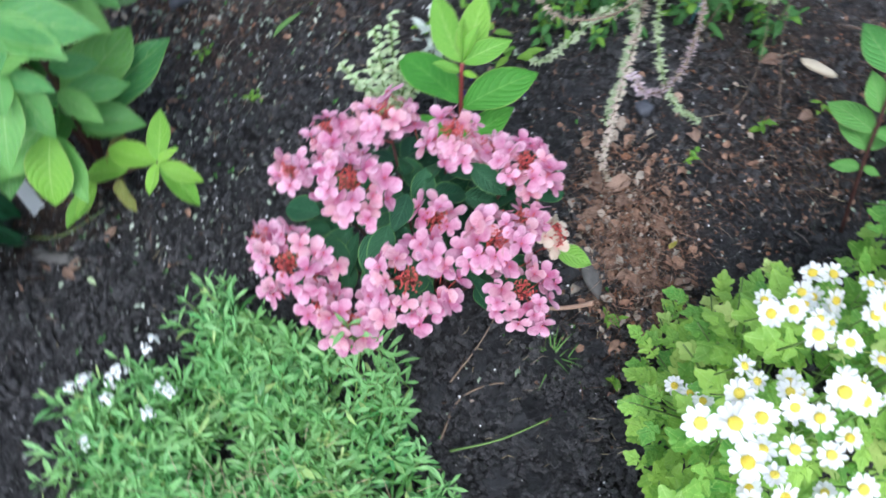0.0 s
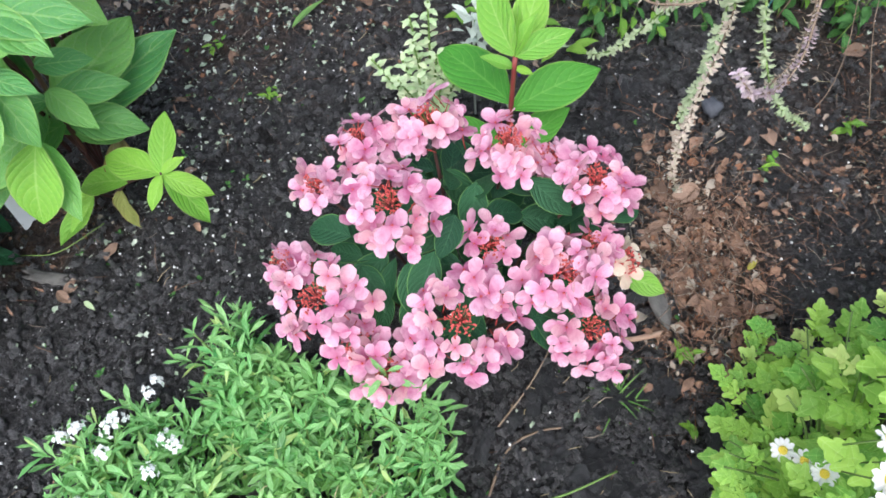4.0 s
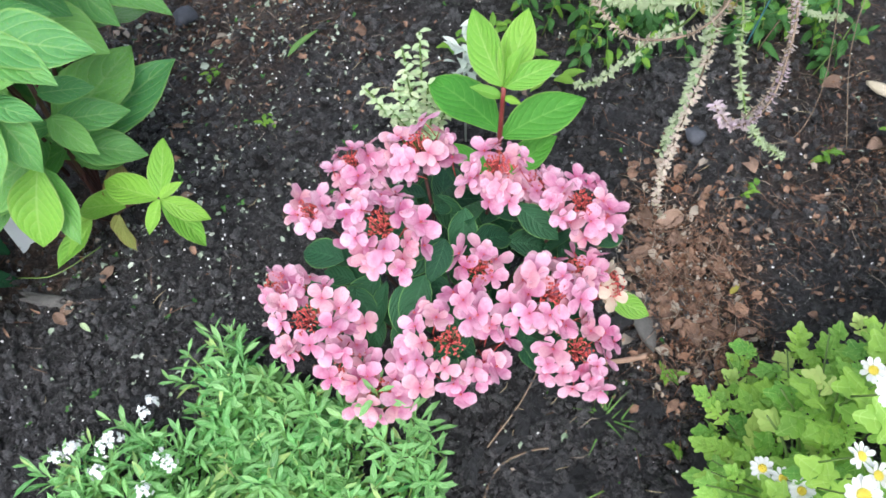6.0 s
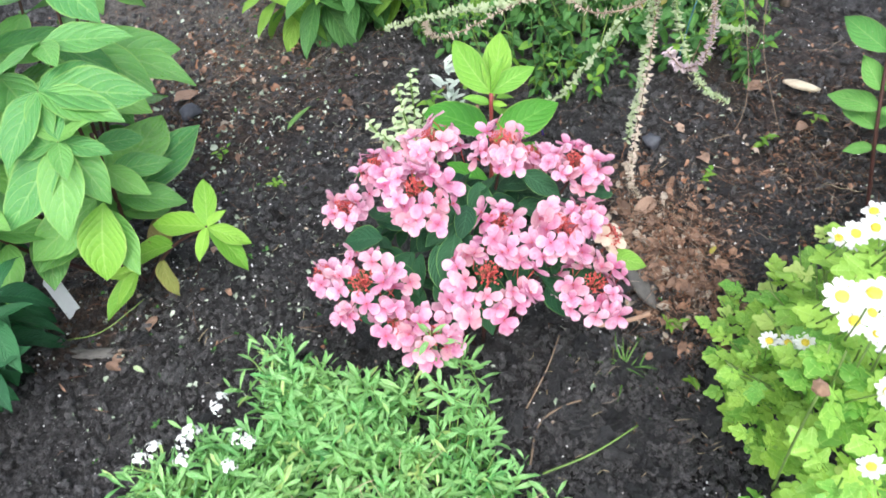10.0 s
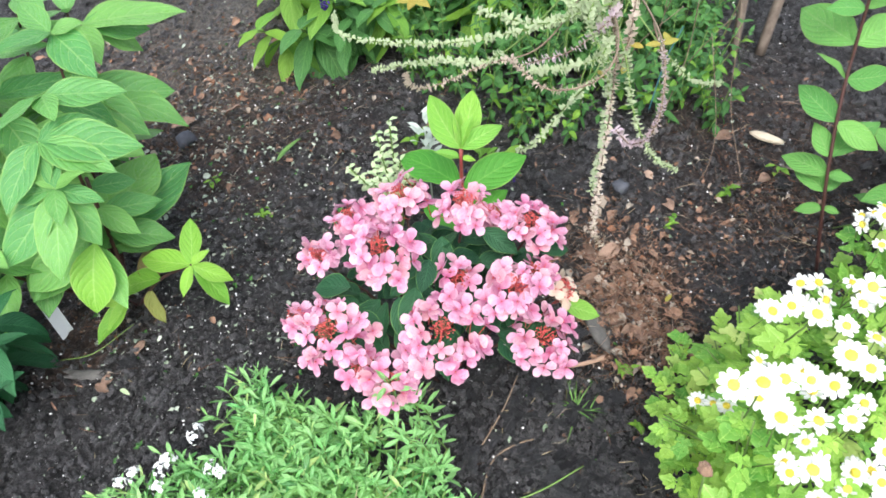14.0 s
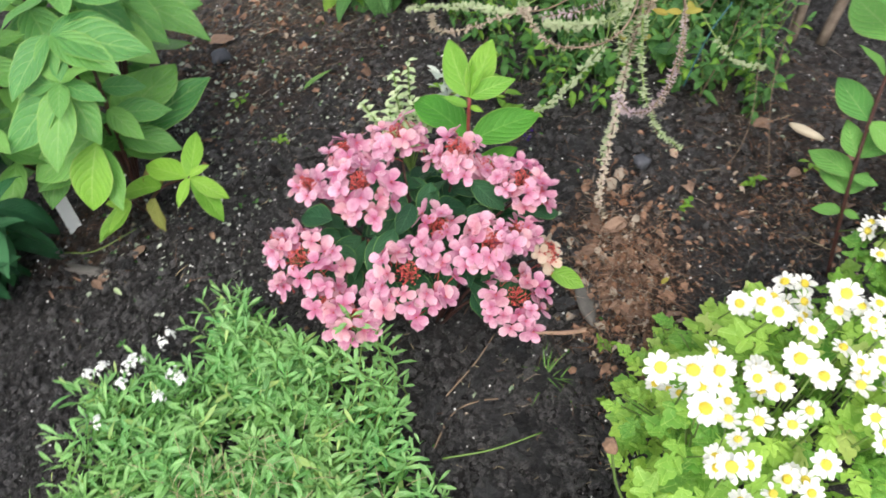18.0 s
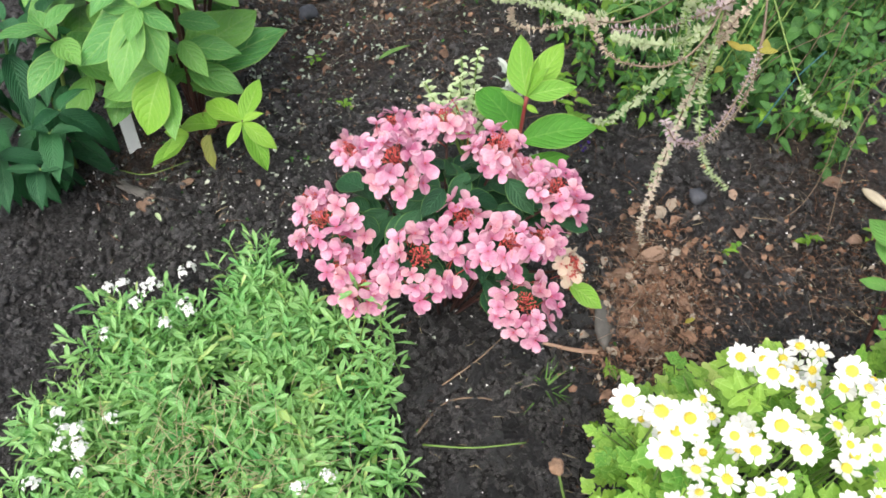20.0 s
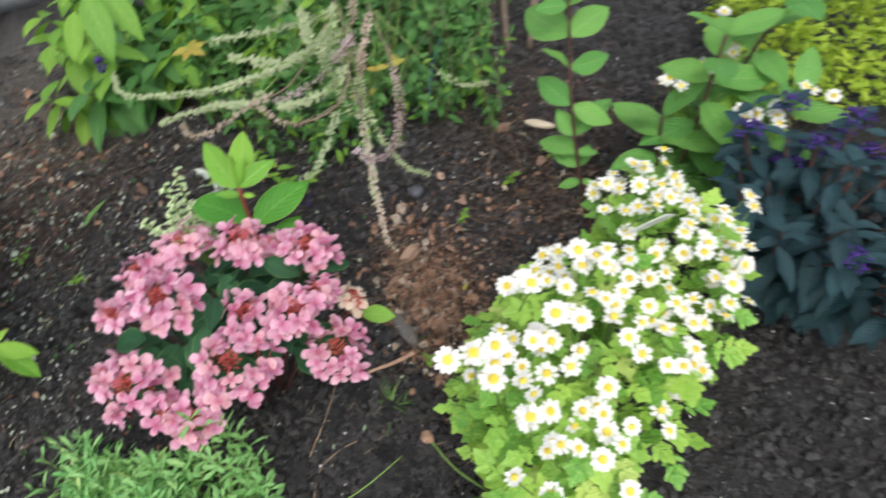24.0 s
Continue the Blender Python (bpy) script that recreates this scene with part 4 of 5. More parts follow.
straw = Bag()
for k in range(260):
    x, y = rng.gauss(-0.17, 0.09), rng.gauss(0.15, 0.06)
    if in_mat(x, y) > 0.85:
        continue
    p = Vector((x, y, 0.06 + 0.07 * (1 - in_mat(x, y))))
    q = p + polar(rng.uniform(0, 360), rng.uniform(0, 60)) * rng.uniform(0.015, 0.045)
    straw.add(tube([p, (p + q) / 2 + Vector((0, 0, 0.004)), q], [0.0005, 0.0005, 0.0003], 3))
part("straw", straw.mesh("straw", STRAW), alyssum, None, "dry straw-coloured stalks")["kind"] = "stuff"
for x, y, z in ((-0.046, 0.395, 0.230), (-0.022, 0.385, 0.205), (-0.004, 0.375, 0.175), (-0.038, 0.368, 0.170), (0.009, 0.370, 0.130), (-0.015, 0.360, 0.150), (-0.03, 0.355, 0.120), (0.0, 0.345, 0.10)):
    stem, leaves = shoots[rng.randrange(7)]
    stalk(alyssum, [(x - 0.03, y - 0.06, 0.02), (x - 0.01, y - 0.015, 0.5 * z), (x, y, z - 0.06)], 0.0012, 0.001, GREEN_STEM, "stem", 6)
    m = pose(x, y, z - 0.065, rng.gauss(0, 12), rng.gauss(8, 12), rng.uniform(0, 360)) @ Matrix.Diagonal((1.0, 1.0, 1.0, 1))
    sprout = part("shoot", stem, alyssum, m)
    for shape, young_leaf, lm in leaves:
        part("leaf", bright_narrow[shape], sprout, m @ lm)
clusters = []
for k in range(4):
    bag = Bag()
    for j in range(18):
        d = polar(rng.uniform(0, 360), rng.uniform(5, 90)) * rng.uniform(0.6, 1.2)
        for i in range(4):
            bag.add(round_petal(0.0027, 0.0026, 0.2, i), Matrix.Translation(d * 0.009) @ orient((0, 0, 0), d.orthogonal(), d) @ Matrix.Rotation(i * 1.5708, 4, "Z"))
    clusters.append(bag.mesh("flower_head", TINY_WHITE))
for x, y, z in ((-0.43, 0.357, 0.105), (-0.41, 0.362, 0.11), (-0.362, 0.374, 0.12), (-0.331, 0.414, 0.115), (-0.288, 0.344, 0.13), (-0.309, 0.314, 0.13), (-0.383, 0.281, 0.12), (-0.369, 0.337, 0.12), (-0.382, 0.163, 0.11), (-0.357, 0.142, 0.12), (-0.353, 0.128, 0.12), (-0.317, 0.122, 0.13), (-0.308, 0.098, 0.125),
                (-0.335, 0.405, 0.115), (-0.305, 0.172, 0.13), (-0.37, 0.078, 0.10), (-0.023, 0.184, 0.115), (-0.052, 0.162, 0.12), (-0.372, 0.366, 0.115), (-0.298, 0.350, 0.13), (-0.345, 0.150, 0.12), (-0.330, 0.13, 0.125)):
    part("flower_head", clusters[rng.randrange(4)], alyssum, pose(x, y, z + 0.012, rng.gauss(0, 15), rng.gauss(0, 15), rng.uniform(0, 360)) @ Matrix.Scale(rng.uniform(1.0, 1.4), 4), "tiny white flowers")

# feverfew
feverfew = thing("feverfew", (0.47, 0.30, 0.0), "feverfew with lime-green lobed leaves and white daisy flowers", "plant")
def lobe(length, width, teeth, seed):
    """A rounded lobe from the origin along +y, its rim scalloped."""
    r = random.Random(seed)
    ph, tip = r.uniform(-0.2, 0.2), r.uniform(-0.16, 0.04)

    def at(u, v):
        a = (2 * u - 1) * 1.45
        q = v * (0.60 + 0.40 * abs(math.cos(teeth * 0.5 * a + ph)) ** 0.55) * (0.72 + 0.28 * math.cos(a))
        return (q * width * math.sin(a), q * length * math.cos(a) + 0.1 * length * v, 0.0009 * math.sin(3 * a + seed) * v + length * (0.05 * abs(math.sin(a)) + tip * v * v))

    return sheet(4, 14, at)


def cut_leaf(seed):
    """A feverfew leaf: a winged midrib with two pairs of scalloped side lobes and a broad end lobe."""
    r = random.Random(seed)
    bag = Bag().add(tube([(0, 0, 0), (0, 0.012, 0.0), (0, 0.04, -0.002)], [0.0012, 0.001, 0.0005], 4))
    bag.add(blade(0.042, 0.007, 0.1, 0.1, 0, 0.5, 4, 2), pose(0, 0.010, 0.0004))
    bag.add(lobe(0.023, 0.0165, 5, seed), pose(0, 0.035, 0.0, r.uniform(-12, 4)))
    for y, n, w, turn in ((0.012, 0.017, 0.0090, 66), (0.026, 0.022, 0.0112, 50)):
        for side in (-1, 1):
            k = r.uniform(0.85, 1.1)
            bag.add(lobe(n * k, w * k, 4, seed + side), pose(0, y + r.gauss(0, 0.001), 0.0002 * side, r.uniform(-10, 8), r.uniform(-8, 8), -side * (turn + r.gauss(0, 5))))
    return bag


lobed = [cut_leaf(k).mesh("leaf", FEVERFEW_LEAF) for k in range(5)]
rays, discs = [], []
for k in range(5):
    bag = Bag()
    n = rng.randint(10, 13)
    for j in range(n):
        s = 0.0102 * rng.uniform(0.90, 1.06)
        bag.add(round_petal(s, 0.0068, 0.18, j), Matrix.Rotation(2 * math.pi * j / n + rng.gauss(0, 0.06), 4, "Z") @ Matrix.Translation((0, 0.0036, 0.0003 * (j % 2))) @ Matrix.Rotation(radians(rng.gauss(-6, 13)), 4, "X"), 0)
    bag.add(ball(0.0038, 0.1, 1, 0.7), pose(0, 0, -0.0025), 1)
    bag.add(tube([(0, 0, -0.002), (0.001, 0.001, -0.025), (0.004, 0, -0.055)], [0.0009, 0.0009, 0.001], 4), None, 1)
    rays.append(bag.mesh("flower", WHITE, GREEN_STEM))
for k in range(2):
    bag = Bag().add(ball(0.0049, 0.05, 2, 0.45 + 0.35 * k))
    for j in range(40):
        a, q = j * 2.4, 0.0047 * math.sqrt((j + 0.5) / 40)
        bag.add(ball(0.0006, 0, 0), pose(q * math.cos(a), q * math.sin(a), 0.0049 * (0.45 + 0.35 * k) * math.sqrt(max(0, 1 - (q / 0.0049) ** 2))))
    discs.append(bag.mesh("disc", YELLOW))


def crest(x, y):
    """How far inside the feverfew's outline a spot lies (below 1), and how high it grows there."""
    d = min(((x - 0.385) / 0.095) ** 2 + ((y - 0.19) / 0.12) ** 2, ((x - 0.49) / 0.13) ** 2 + ((y - 0.31) / 0.120) ** 2, ((x - 0.655) / 0.10) ** 2 + ((y - 0.40) / 0.155) ** 2, ((x - 0.525) / 0.075) ** 2 + ((y - 0.23) / 0.07) ** 2)
    return d, 0.24 + 0.11 * (1 - d) + 0.45 * max(0.0, 0.42 - x)


def daisy(p, n, s=1.0, spent=False):
    flower = part("flower", rays[rng.randrange(5)], feverfew, orient(p, n.orthogonal(), n, s) @ Matrix.Rotation(rng.uniform(0, 6.28), 4, "Z"))
    part("disc", discs[1 if spent else 0], flower, orient(p, n.orthogonal(), n, s) @ Matrix.Translation((0, 0, 0.0006)), "domed yellow centre")


spots = []
for x, y, z in ((0.267, 0.204, 0.460), (0.295, 0.205, 0.455), (0.322, 0.214, 0.44), (0.332, 0.146, 0.395), (0.386, 0.345, 0.352), (0.410, 0.350, 0.35), (0.441, 0.248, 0.375), (0.405, 0.243, 0.415), (0.306, 0.180, 0.435), (0.476, 0.331, 0.395), (0.400, 0.300, 0.405)):
    spots.append((x, y))
    daisy(Vector((x, y, z)), Vector((rng.gauss(0, 0.15), -0.2 + rng.gauss(0, 0.15), 1)).normalized(), rng.uniform(1.0, 1.25))
for x, y, z in ((0.319, 0.319, 0.217), (0.332, 0.307, 0.227), (0.337, 0.290, 0.251)):
    spots.append((x, y))
    daisy(Vector((x, y, z)), Vector((rng.gauss(0, 0.12), -0.15, 1)).normalized(), 0.86)
tries = 0
while len(spots) < 185 and tries < 6000:
    tries += 1
    cx, cy = rng.uniform(0.2, 0.78), rng.uniform(0.05, 0.62)
    d, h = crest(cx, cy)
    if d > 0.95 or (cx < 0.42 and cy > 0.30 and rng.random() < 0.8) or any((cx - a) ** 2 + (cy - b) ** 2 < 0.018 ** 2 for a, b in spots):
        continue
    lift = rng.uniform(-0.025, 0.03)
    for j in range(rng.randint(2, 7)):
        x, y = cx + rng.gauss(0, 0.015), cy + rng.gauss(0, 0.015)
        if any((x - a) ** 2 + (y - b) ** 2 < 0.0130 ** 2 for a, b in spots) or crest(x, y)[0] > 1.05:
            continue
        spots.append((x, y))
        n = Vector((1.3 * (x - 0.47), 0.9 * (y - 0.30) - 0.15, 1)) + Vector((rng.gauss(0, 0.28), rng.gauss(0, 0.28), 0))
        daisy(Vector((x, y, h + lift + rng.uniform(-0.008, 0.010))), n.normalized(), rng.uniform(0.80, 1.10), rng.random() < 0.12)
for x, y, z in ((0.575, 0.20, 0.25), (0.545, 0.18, 0.25), (0.60, 0.24, 0.25), (0.63, 0.27, 0.25), (0.56, 0.22, 0.27), (0.51, 0.155, 0.25), (0.70, 0.31, 0.24), (0.73, 0.36, 0.25), (0.76, 0.43, 0.25), (0.75, 0.40, 0.25), (0.71, 0.34, 0.26), (0.68, 0.30, 0.25)):
    for j in range(2):
        p = Vector((x, y, z)) + Vector((rng.gauss(0, 0.012), rng.gauss(0, 0.012), rng.gauss(0, 0.006)))
        daisy(p, Vector((0.35 + rng.gauss(0, 0.2), -0.3 + rng.gauss(0, 0.2), 1)).normalized(), rng.uniform(0.85, 1.1))
count = 0
while count < 560:
    x, y = rng.uniform(0.16, 0.80), rng.uniform(0.0, 0.70)
    d, h = crest(x, y)
    if d > 1.1 or (x > 0.575 and y < 0.26) or (x > 0.49 and y < 0.17) or (x > 0.58 and d > 0.8):
        continue
    z = h * rng.uniform(0.25, 0.93) if d < 1 else rng.uniform(0.04, 0.16)
    a = math.degrees(math.atan2(y - 0.3, x - 0.47)) + rng.gauss(0, 70)
    part("leaf", lobed[count % 5], feverfew, orient((x, y, z), polar(a, rng.uniform(-25, 25)), (rng.gauss(0, 0.3), -0.1 + rng.gauss(0, 0.3), 1), rng.uniform(0.55, 1.05)))
    count += 1
for x, y, z in ((0.386, 0.521, 0.03), (0.372, 0.505, 0.035), (0.36, 0.48, 0.045), (0.316, 0.414, 0.075), (0.335, 0.43, 0.07), (0.305, 0.38, 0.10), (0.345, 0.45, 0.06), (0.275, 0.312, 0.18), (0.288, 0.33, 0.16), (0.30, 0.35, 0.13), (0.40, 0.50, 0.06), (0.42, 0.49, 0.10), (0.44, 0.48, 0.17)):
    for j in range(3):
        p = Vector((x, y, z)) + Vector((rng.gauss(0.03, 0.012), rng.gauss(-0.015, 0.010), rng.gauss(0, 0.01)))
        part("leaf", lobed[j], feverfew, orient(p, polar(rng.gauss(140, 45), rng.uniform(-8, 20)), (rng.gauss(0, 0.2), -0.15 + rng.gauss(0, 0.2), 1), rng.uniform(0.45, 0.66)))
    stalk(feverfew, [(0.42, 0.32, 0.02), (0.5 * (x + 0.42), 0.5 * (y + 0.32), 0.6 * z), (x, y, z)], 0.0018, 0.001, GREEN_STEM, "stem", 6)
for k in range(150):
    x, y = rng.uniform(0.31, 0.50), rng.uniform(0.28, 0.50)
    if y - 0.32 > 1.15 * (x - 0.285) or crest(x, y)[0] < 0.5:
        continue
    part("leaf", lobed[k % 5], feverfew, orient((x, y, rng.uniform(0.03, 0.10)), polar(rng.gauss(140, 60), rng.uniform(-8, 20)), (rng.gauss(0, 0.2), -0.2 + rng.gauss(0, 0.2), 1), rng.uniform(0.5, 0.8)))
for k in range(40):
    a, q = rng.uniform(0, 360), math.sqrt(rng.random())
    x, y = 0.47 + 0.16 * q * math.cos(radians(a)), 0.30 + 0.16 * q * math.sin(radians(a))
    stalk(feverfew, [(0.47 + 0.35 * (x - 0.47), 0.31 + 0.35 * (y - 0.31), 0), (0.47 + 0.75 * (x - 0.47), 0.31 + 0.75 * (y - 0.31), 0.14), (x, y, max(0.1, crest(x, y)[1] - 0.02))], 0.002, 0.0012, GREEN_STEM, "stem", 6)
bud = part("withered_flower", Bag().add(ball(0.0062, 0.35, 3, 0.85)).mesh("withered_flower", TAN), feverfew, pose(0.222, 0.137, 0.449), "withered brown flower head")
stalk(feverfew, [(0.30, 0.20, 0.1), (0.25, 0.16, 0.30), (0.223, 0.138, 0.443)], 0.0016, 0.0012, GREEN_STEM, "stem", 8)

# agastache with long spent spikes
agastache = thing("agastache", (0.34, 1.10, 0.0), "sprawling hyssop with long drooping spent flower spikes", "plant")


def spike(points, mat, r=0.0085, r_end=0.006, bare=0.0, density=420):
    length = sum((Vector(b) - Vector(a)).length for a, b in zip(points, points[1:]))
    n = max(10, int(length * 110))
    path = spline(points, n)
    bag = Bag().add(tube(path, [0.0016 - 0.0008 * k / n for k in range(n + 1)], 5), None, 1)
    cup = blade(1.0, 0.55, 0.5, 0.3, 0, 0.55, 3, 2)
    for j in range(int(length * density * 1.6)):
        t = rng.random()
        if t < bare or math.sin(t * length * 520) < -0.75:
            continue
        p, d = along(path, t)
        side = d.orthogonal().normalized()
        side.rotate(Matrix.Rotation(rng.uniform(0, 6.28), 3, d))
        s = (r + (r_end - r) * t) * rng.uniform(0.65, 1.25)
        bag.add(cup, orient(p, side + d * rng.uniform(0.1, 0.9), d, s), 0)
    return part("flower_spike", bag.mesh("flower_spike", mat, GREEN_STEM if mat is CALYX else TWIG), agastache)


spike([(0.325, 0.95, 0.45), (0.320, 0.80, 0.42), (0.301, 0.724, 0.36), (0.298, 0.728, 0.2), (0.296, 0.723, 0.1), (0.306, 0.703, 0.07)], FADED_CALYX, 0.010, 0.007, 0.15, 650)
spike([(0.31, 0.92, 0.45), (0.302, 0.775, 0.42), (0.304, 0.746, 0.30), (0.295, 0.754, 0.15)], CALYX, 0.011, 0.009, 0.2, 700)
spike([(0.38, 0.95, 0.42), (0.362, 0.731, 0.45), (0.34, 0.639, 0.42), (0.315, 0.60, 0.40), (0.287, 0.589, 0.40), (0.267, 0.593, 0.423)], LILAC_CALYX, 0.006, 0.008, 0.2, 600)
spike([(0.33, 0.95, 0.44), (0.307, 0.716, 0.45), (0.309, 0.659, 0.40), (0.333, 0.632, 0.34), (0.368, 0.617, 0.313)], CALYX, 0.009, 0.007, 0.25, 650)
spike([(0.33, 0.92, 0.44), (0.297, 0.714, 0.47), (0.26, 0.663, 0.45), (0.199, 0.651, 0.45), (0.168, 0.679, 0.46), (0.153, 0.702, 0.47)], FADED_CALYX, 0.007, 0.007, 0.3, 420)
spike([(0.33, 0.92, 0.44), (0.266, 0.822, 0.45), (0.18, 0.891, 0.38), (0.061, 1.009, 0.30), (-0.096, 1.187, 0.22), (-0.118, 1.273, 0.22)], CALYX, 0.010, 0.008, 0.05, 650)
spike([(0.32, 0.93, 0.44), (0.219, 0.822, 0.40), (0.143, 0.888, 0.33), (0.051, 0.927, 0.27), (0.019, 0.944, 0.268), (0.014, 0.961, 0.28)], FADED_CALYX, 0.008, 0.008, 0.3, 520)
spike([(0.30, 0.95, 0.42), (0.16, 0.879, 0.35), (0.069, 1.029, 0.25), (-0.05, 1.137, 0.17)], CALYX, 0.010, 0.009, 0.3, 520)
spike([(0.34, 0.90, 0.42), (0.278, 0.707, 0.46), (0.227, 0.708, 0.44), (0.187, 0.738, 0.42)], CALYX, 0.010, 0.009, 0.25, 700)
spike([(0.33, 0.90, 0.42), (0.28, 0.732, 0.42), (0.253, 0.797, 0.30), (0.219, 0.839, 0.20), (0.192, 0.875, 0.15)], CALYX, 0.010, 0.008, 0.35, 350)
spike([(0.33, 0.95, 0.43), (0.30, 0.90, 0.45), (0.22, 0.93, 0.43), (0.10, 1.03, 0.38)], CALYX, 0.0105, 0.009, 0.1, 600)
spike([(0.34, 0.98, 0.43), (0.30, 1.02, 0.47), (0.20, 1.12, 0.44), (0.08, 1.22, 0.38)], CALYX, 0.010, 0.009, 0.1, 600)
spike([(0.36, 1.0, 0.42), (0.36, 0.93, 0.48), (0.34, 0.86, 0.47), (0.32, 0.82, 0.44)], FADED_CALYX, 0.011, 0.010, 0.0, 600)
spike([(0.36, 1.05, 0.40), (0.33, 0.98, 0.50), (0.28, 0.92, 0.50), (0.22, 0.90, 0.47)], CALYX, 0.012, 0.010, 0.1, 600)
spike([(0.42, 1.12, 0.30), (0.50, 1.04, 0.20), (0.56, 1.02, 0.14), (0.62, 1.03, 0.12)], CALYX, 0.010, 0.009, 0.4, 500)
spike([(0.325, 0.818, 0.46), (0.266, 0.786, 0.47), (0.206, 0.802, 0.45), (0.138, 0.901, 0.42)], CALYX, 0.012, 0.010, 0.0, 620)
spike([(0.326, 0.804, 0.46), (0.283, 0.756, 0.46), (0.239, 0.742, 0.44), (0.179, 0.753, 0.42)], LILAC_CALYX, 0.010, 0.009, 0.0, 620)
spike([(0.307, 0.833, 0.48), (0.266, 0.756, 0.48), (0.272, 0.706, 0.46), (0.279, 0.673, 0.42)], CALYX, 0.010, 0.008, 0.0, 620)
spike([(0.27, 0.944, 0.44), (0.26, 0.832, 0.46), (0.285, 0.763, 0.46)], CALYX, 0.012, 0.011, 0.0, 620)
spike([(0.363, 0.856, 0.46), (0.324, 0.748, 0.46), (0.301, 0.705, 0.43)], FADED_CALYX, 0.010, 0.009, 0.0, 620)
spike([(0.374, 0.80, 0.43), (0.366, 0.708, 0.41), (0.344, 0.652, 0.38), (0.317, 0.628, 0.36)], FADED_CALYX, 0.007, 0.007, 0.1, 480)
mint = [blade(1.0, 0.38 + 0.05 * k, 0.3, 0.2 + 0.12 * k, 0.06, 0.4, 6, 4, 0, k) for k in range(4)]
mint_parts = [Bag().add(s).mesh("leaf", MINT_LEAF) for s in mint]
bright_parts = [Bag().add(s).mesh("leaf", BRIGHT_MINT) for s in mint]
for k in range(9):
    x, y = rng.uniform(0.45, 0.72), rng.uniform(1.05, 1.35)
    h = rng.uniform(0.2, 0.34)
    stalk(agastache, [(x - 0.02, y + 0.02, 0), (x, y, 0.5 * h), (x + rng.gauss(0.02, 0.03), y - rng.uniform(0.0, 0.08), h)], 0.0014, 0.0008, TWIG, "stem", 8)
for k in range(14):
    x, y = rng.uniform(0.2, 0.62), rng.uniform(1.15, 1.5)
    stalk(agastache, [(0.34 + 0.4 * (x - 0.34), 1.15 + 0.4 * (y - 1.15), 0), (0.34 + 0.8 * (x - 0.34), 1.15 + 0.8 * (y - 1.15), 0.10), (x, y, rng.uniform(0.14, 0.26))], 0.0025, 0.0015, GREEN_STEM, "stem", 6)
def bed_edge(x):
    """Where the foliage behind the open soil begins."""
    return float(np.interp(x, (-0.34, 0.0, 0.07, 0.14, 0.19, 0.33, 0.53, 0.63, 0.70, 0.80), (1.40, 1.34, 1.24, 1.16, 1.09, 1.05, 1.02, 1.04, 1.22, 1.48)))


def mint_shoot(h, n, size):
    """A leafy upright shoot with opposite pointed leaves, smaller towards its tip: its stem and its leaves."""
    bend = Vector((rng.gauss(0, 0.2 * h), rng.gauss(0, 0.2 * h), 0))
    line = spline([(0, 0, 0), bend * 0.3 + Vector((0, 0, 0.5 * h)), bend + Vector((0, 0, h))], 6)
    leaves = []
    for j in range(n):
        t = 0.15 + 0.85 * j / (n - 1)
        for side in (0, 180):
            g = size * (1.05 - 0.6 * t) * rng.uniform(0.7, 1.25)
            way = polar(j * 83 + side + rng.gauss(0, 16), -25 + 70 * t * t + rng.gauss(0, 12))
            leaves.append((rng.randrange(4), orient(along(line, t)[0], way, (rng.gauss(0, 0.2), rng.gauss(0, 0.2), 1), g, rng.gauss(0, 0.2))))
    return tube(line, [0.0014 - 0.0007 * k / 6 for k in range(7)], 4), leaves


mint_shoots = [mint_shoot(h, n, size) for h, n, size in ((0.12, 6, 0.040), (0.18, 8, 0.045), (0.24, 9, 0.046), (0.30, 10, 0.048), (0.10, 6, 0.030), (0.20, 8, 0.036))]
stem_parts = [Bag().add(stem).mesh("shoot", GREEN_STEM) for stem, leaves in mint_shoots]
bag, count = Bag(), 0
while count < 430:
    x, y = rng.uniform(0.0, 0.88), rng.uniform(0.98, 1.95)
    edge = bed_edge(x) + 0.08 * noise.noise(Vector((x * 7, 0, 0)))
    if y < edge or noise.noise(Vector((x * 8, y * 8, 3))) < -0.22:
        continue
    k = rng.choice((0, 4)) if y < edge + 0.08 else rng.choice((0, 1, 5)) if y < edge + 0.2 else rng.randrange(6)
    m = pose(x, y, rise(x, y), rng.gauss(10, 14), rng.gauss(0, 14), rng.uniform(0, 360)) @ Matrix.Scale(rng.uniform(0.8, 1.25), 4)
    if y < edge + 0.10 and x < 0.72:
        sprout = part("shoot", stem_parts[k], agastache, m)
        for shape, lm in mint_shoots[k][1]:
            part("leaf", (bright_parts if rng.random() < 0.25 else mint_parts)[shape], sprout, m @ lm)
    else:
        bag.add(mint_shoots[k][0], m, 1)
        for shape, lm in mint_shoots[k][1]:
            bag.add(mint[shape], m @ lm)
    count += 1
part("foliage", bag.mesh("foliage", MINT_LEAF, GREEN_STEM), agastache)["kind"] = "stuff"
yellowed = leaves_of(YELLOW_LEAF, 0.45, 2, 0.2, 0.3)
for x, y, z, a in ((0.36, 0.72, 0.45, 10), (0.37, 0.72, 0.45, 100), (0.355, 0.715, 0.455, 200), (0.34, 0.80, 0.36, 250), (0.30, 0.80, 0.36, 280), (0.35, 0.76, 0.42, 170)):
    part("leaf", yellowed[0], agastache, orient((x, y, z), polar(a, 15), (0, -0.4, 1), 0.024), "yellowed leaf")

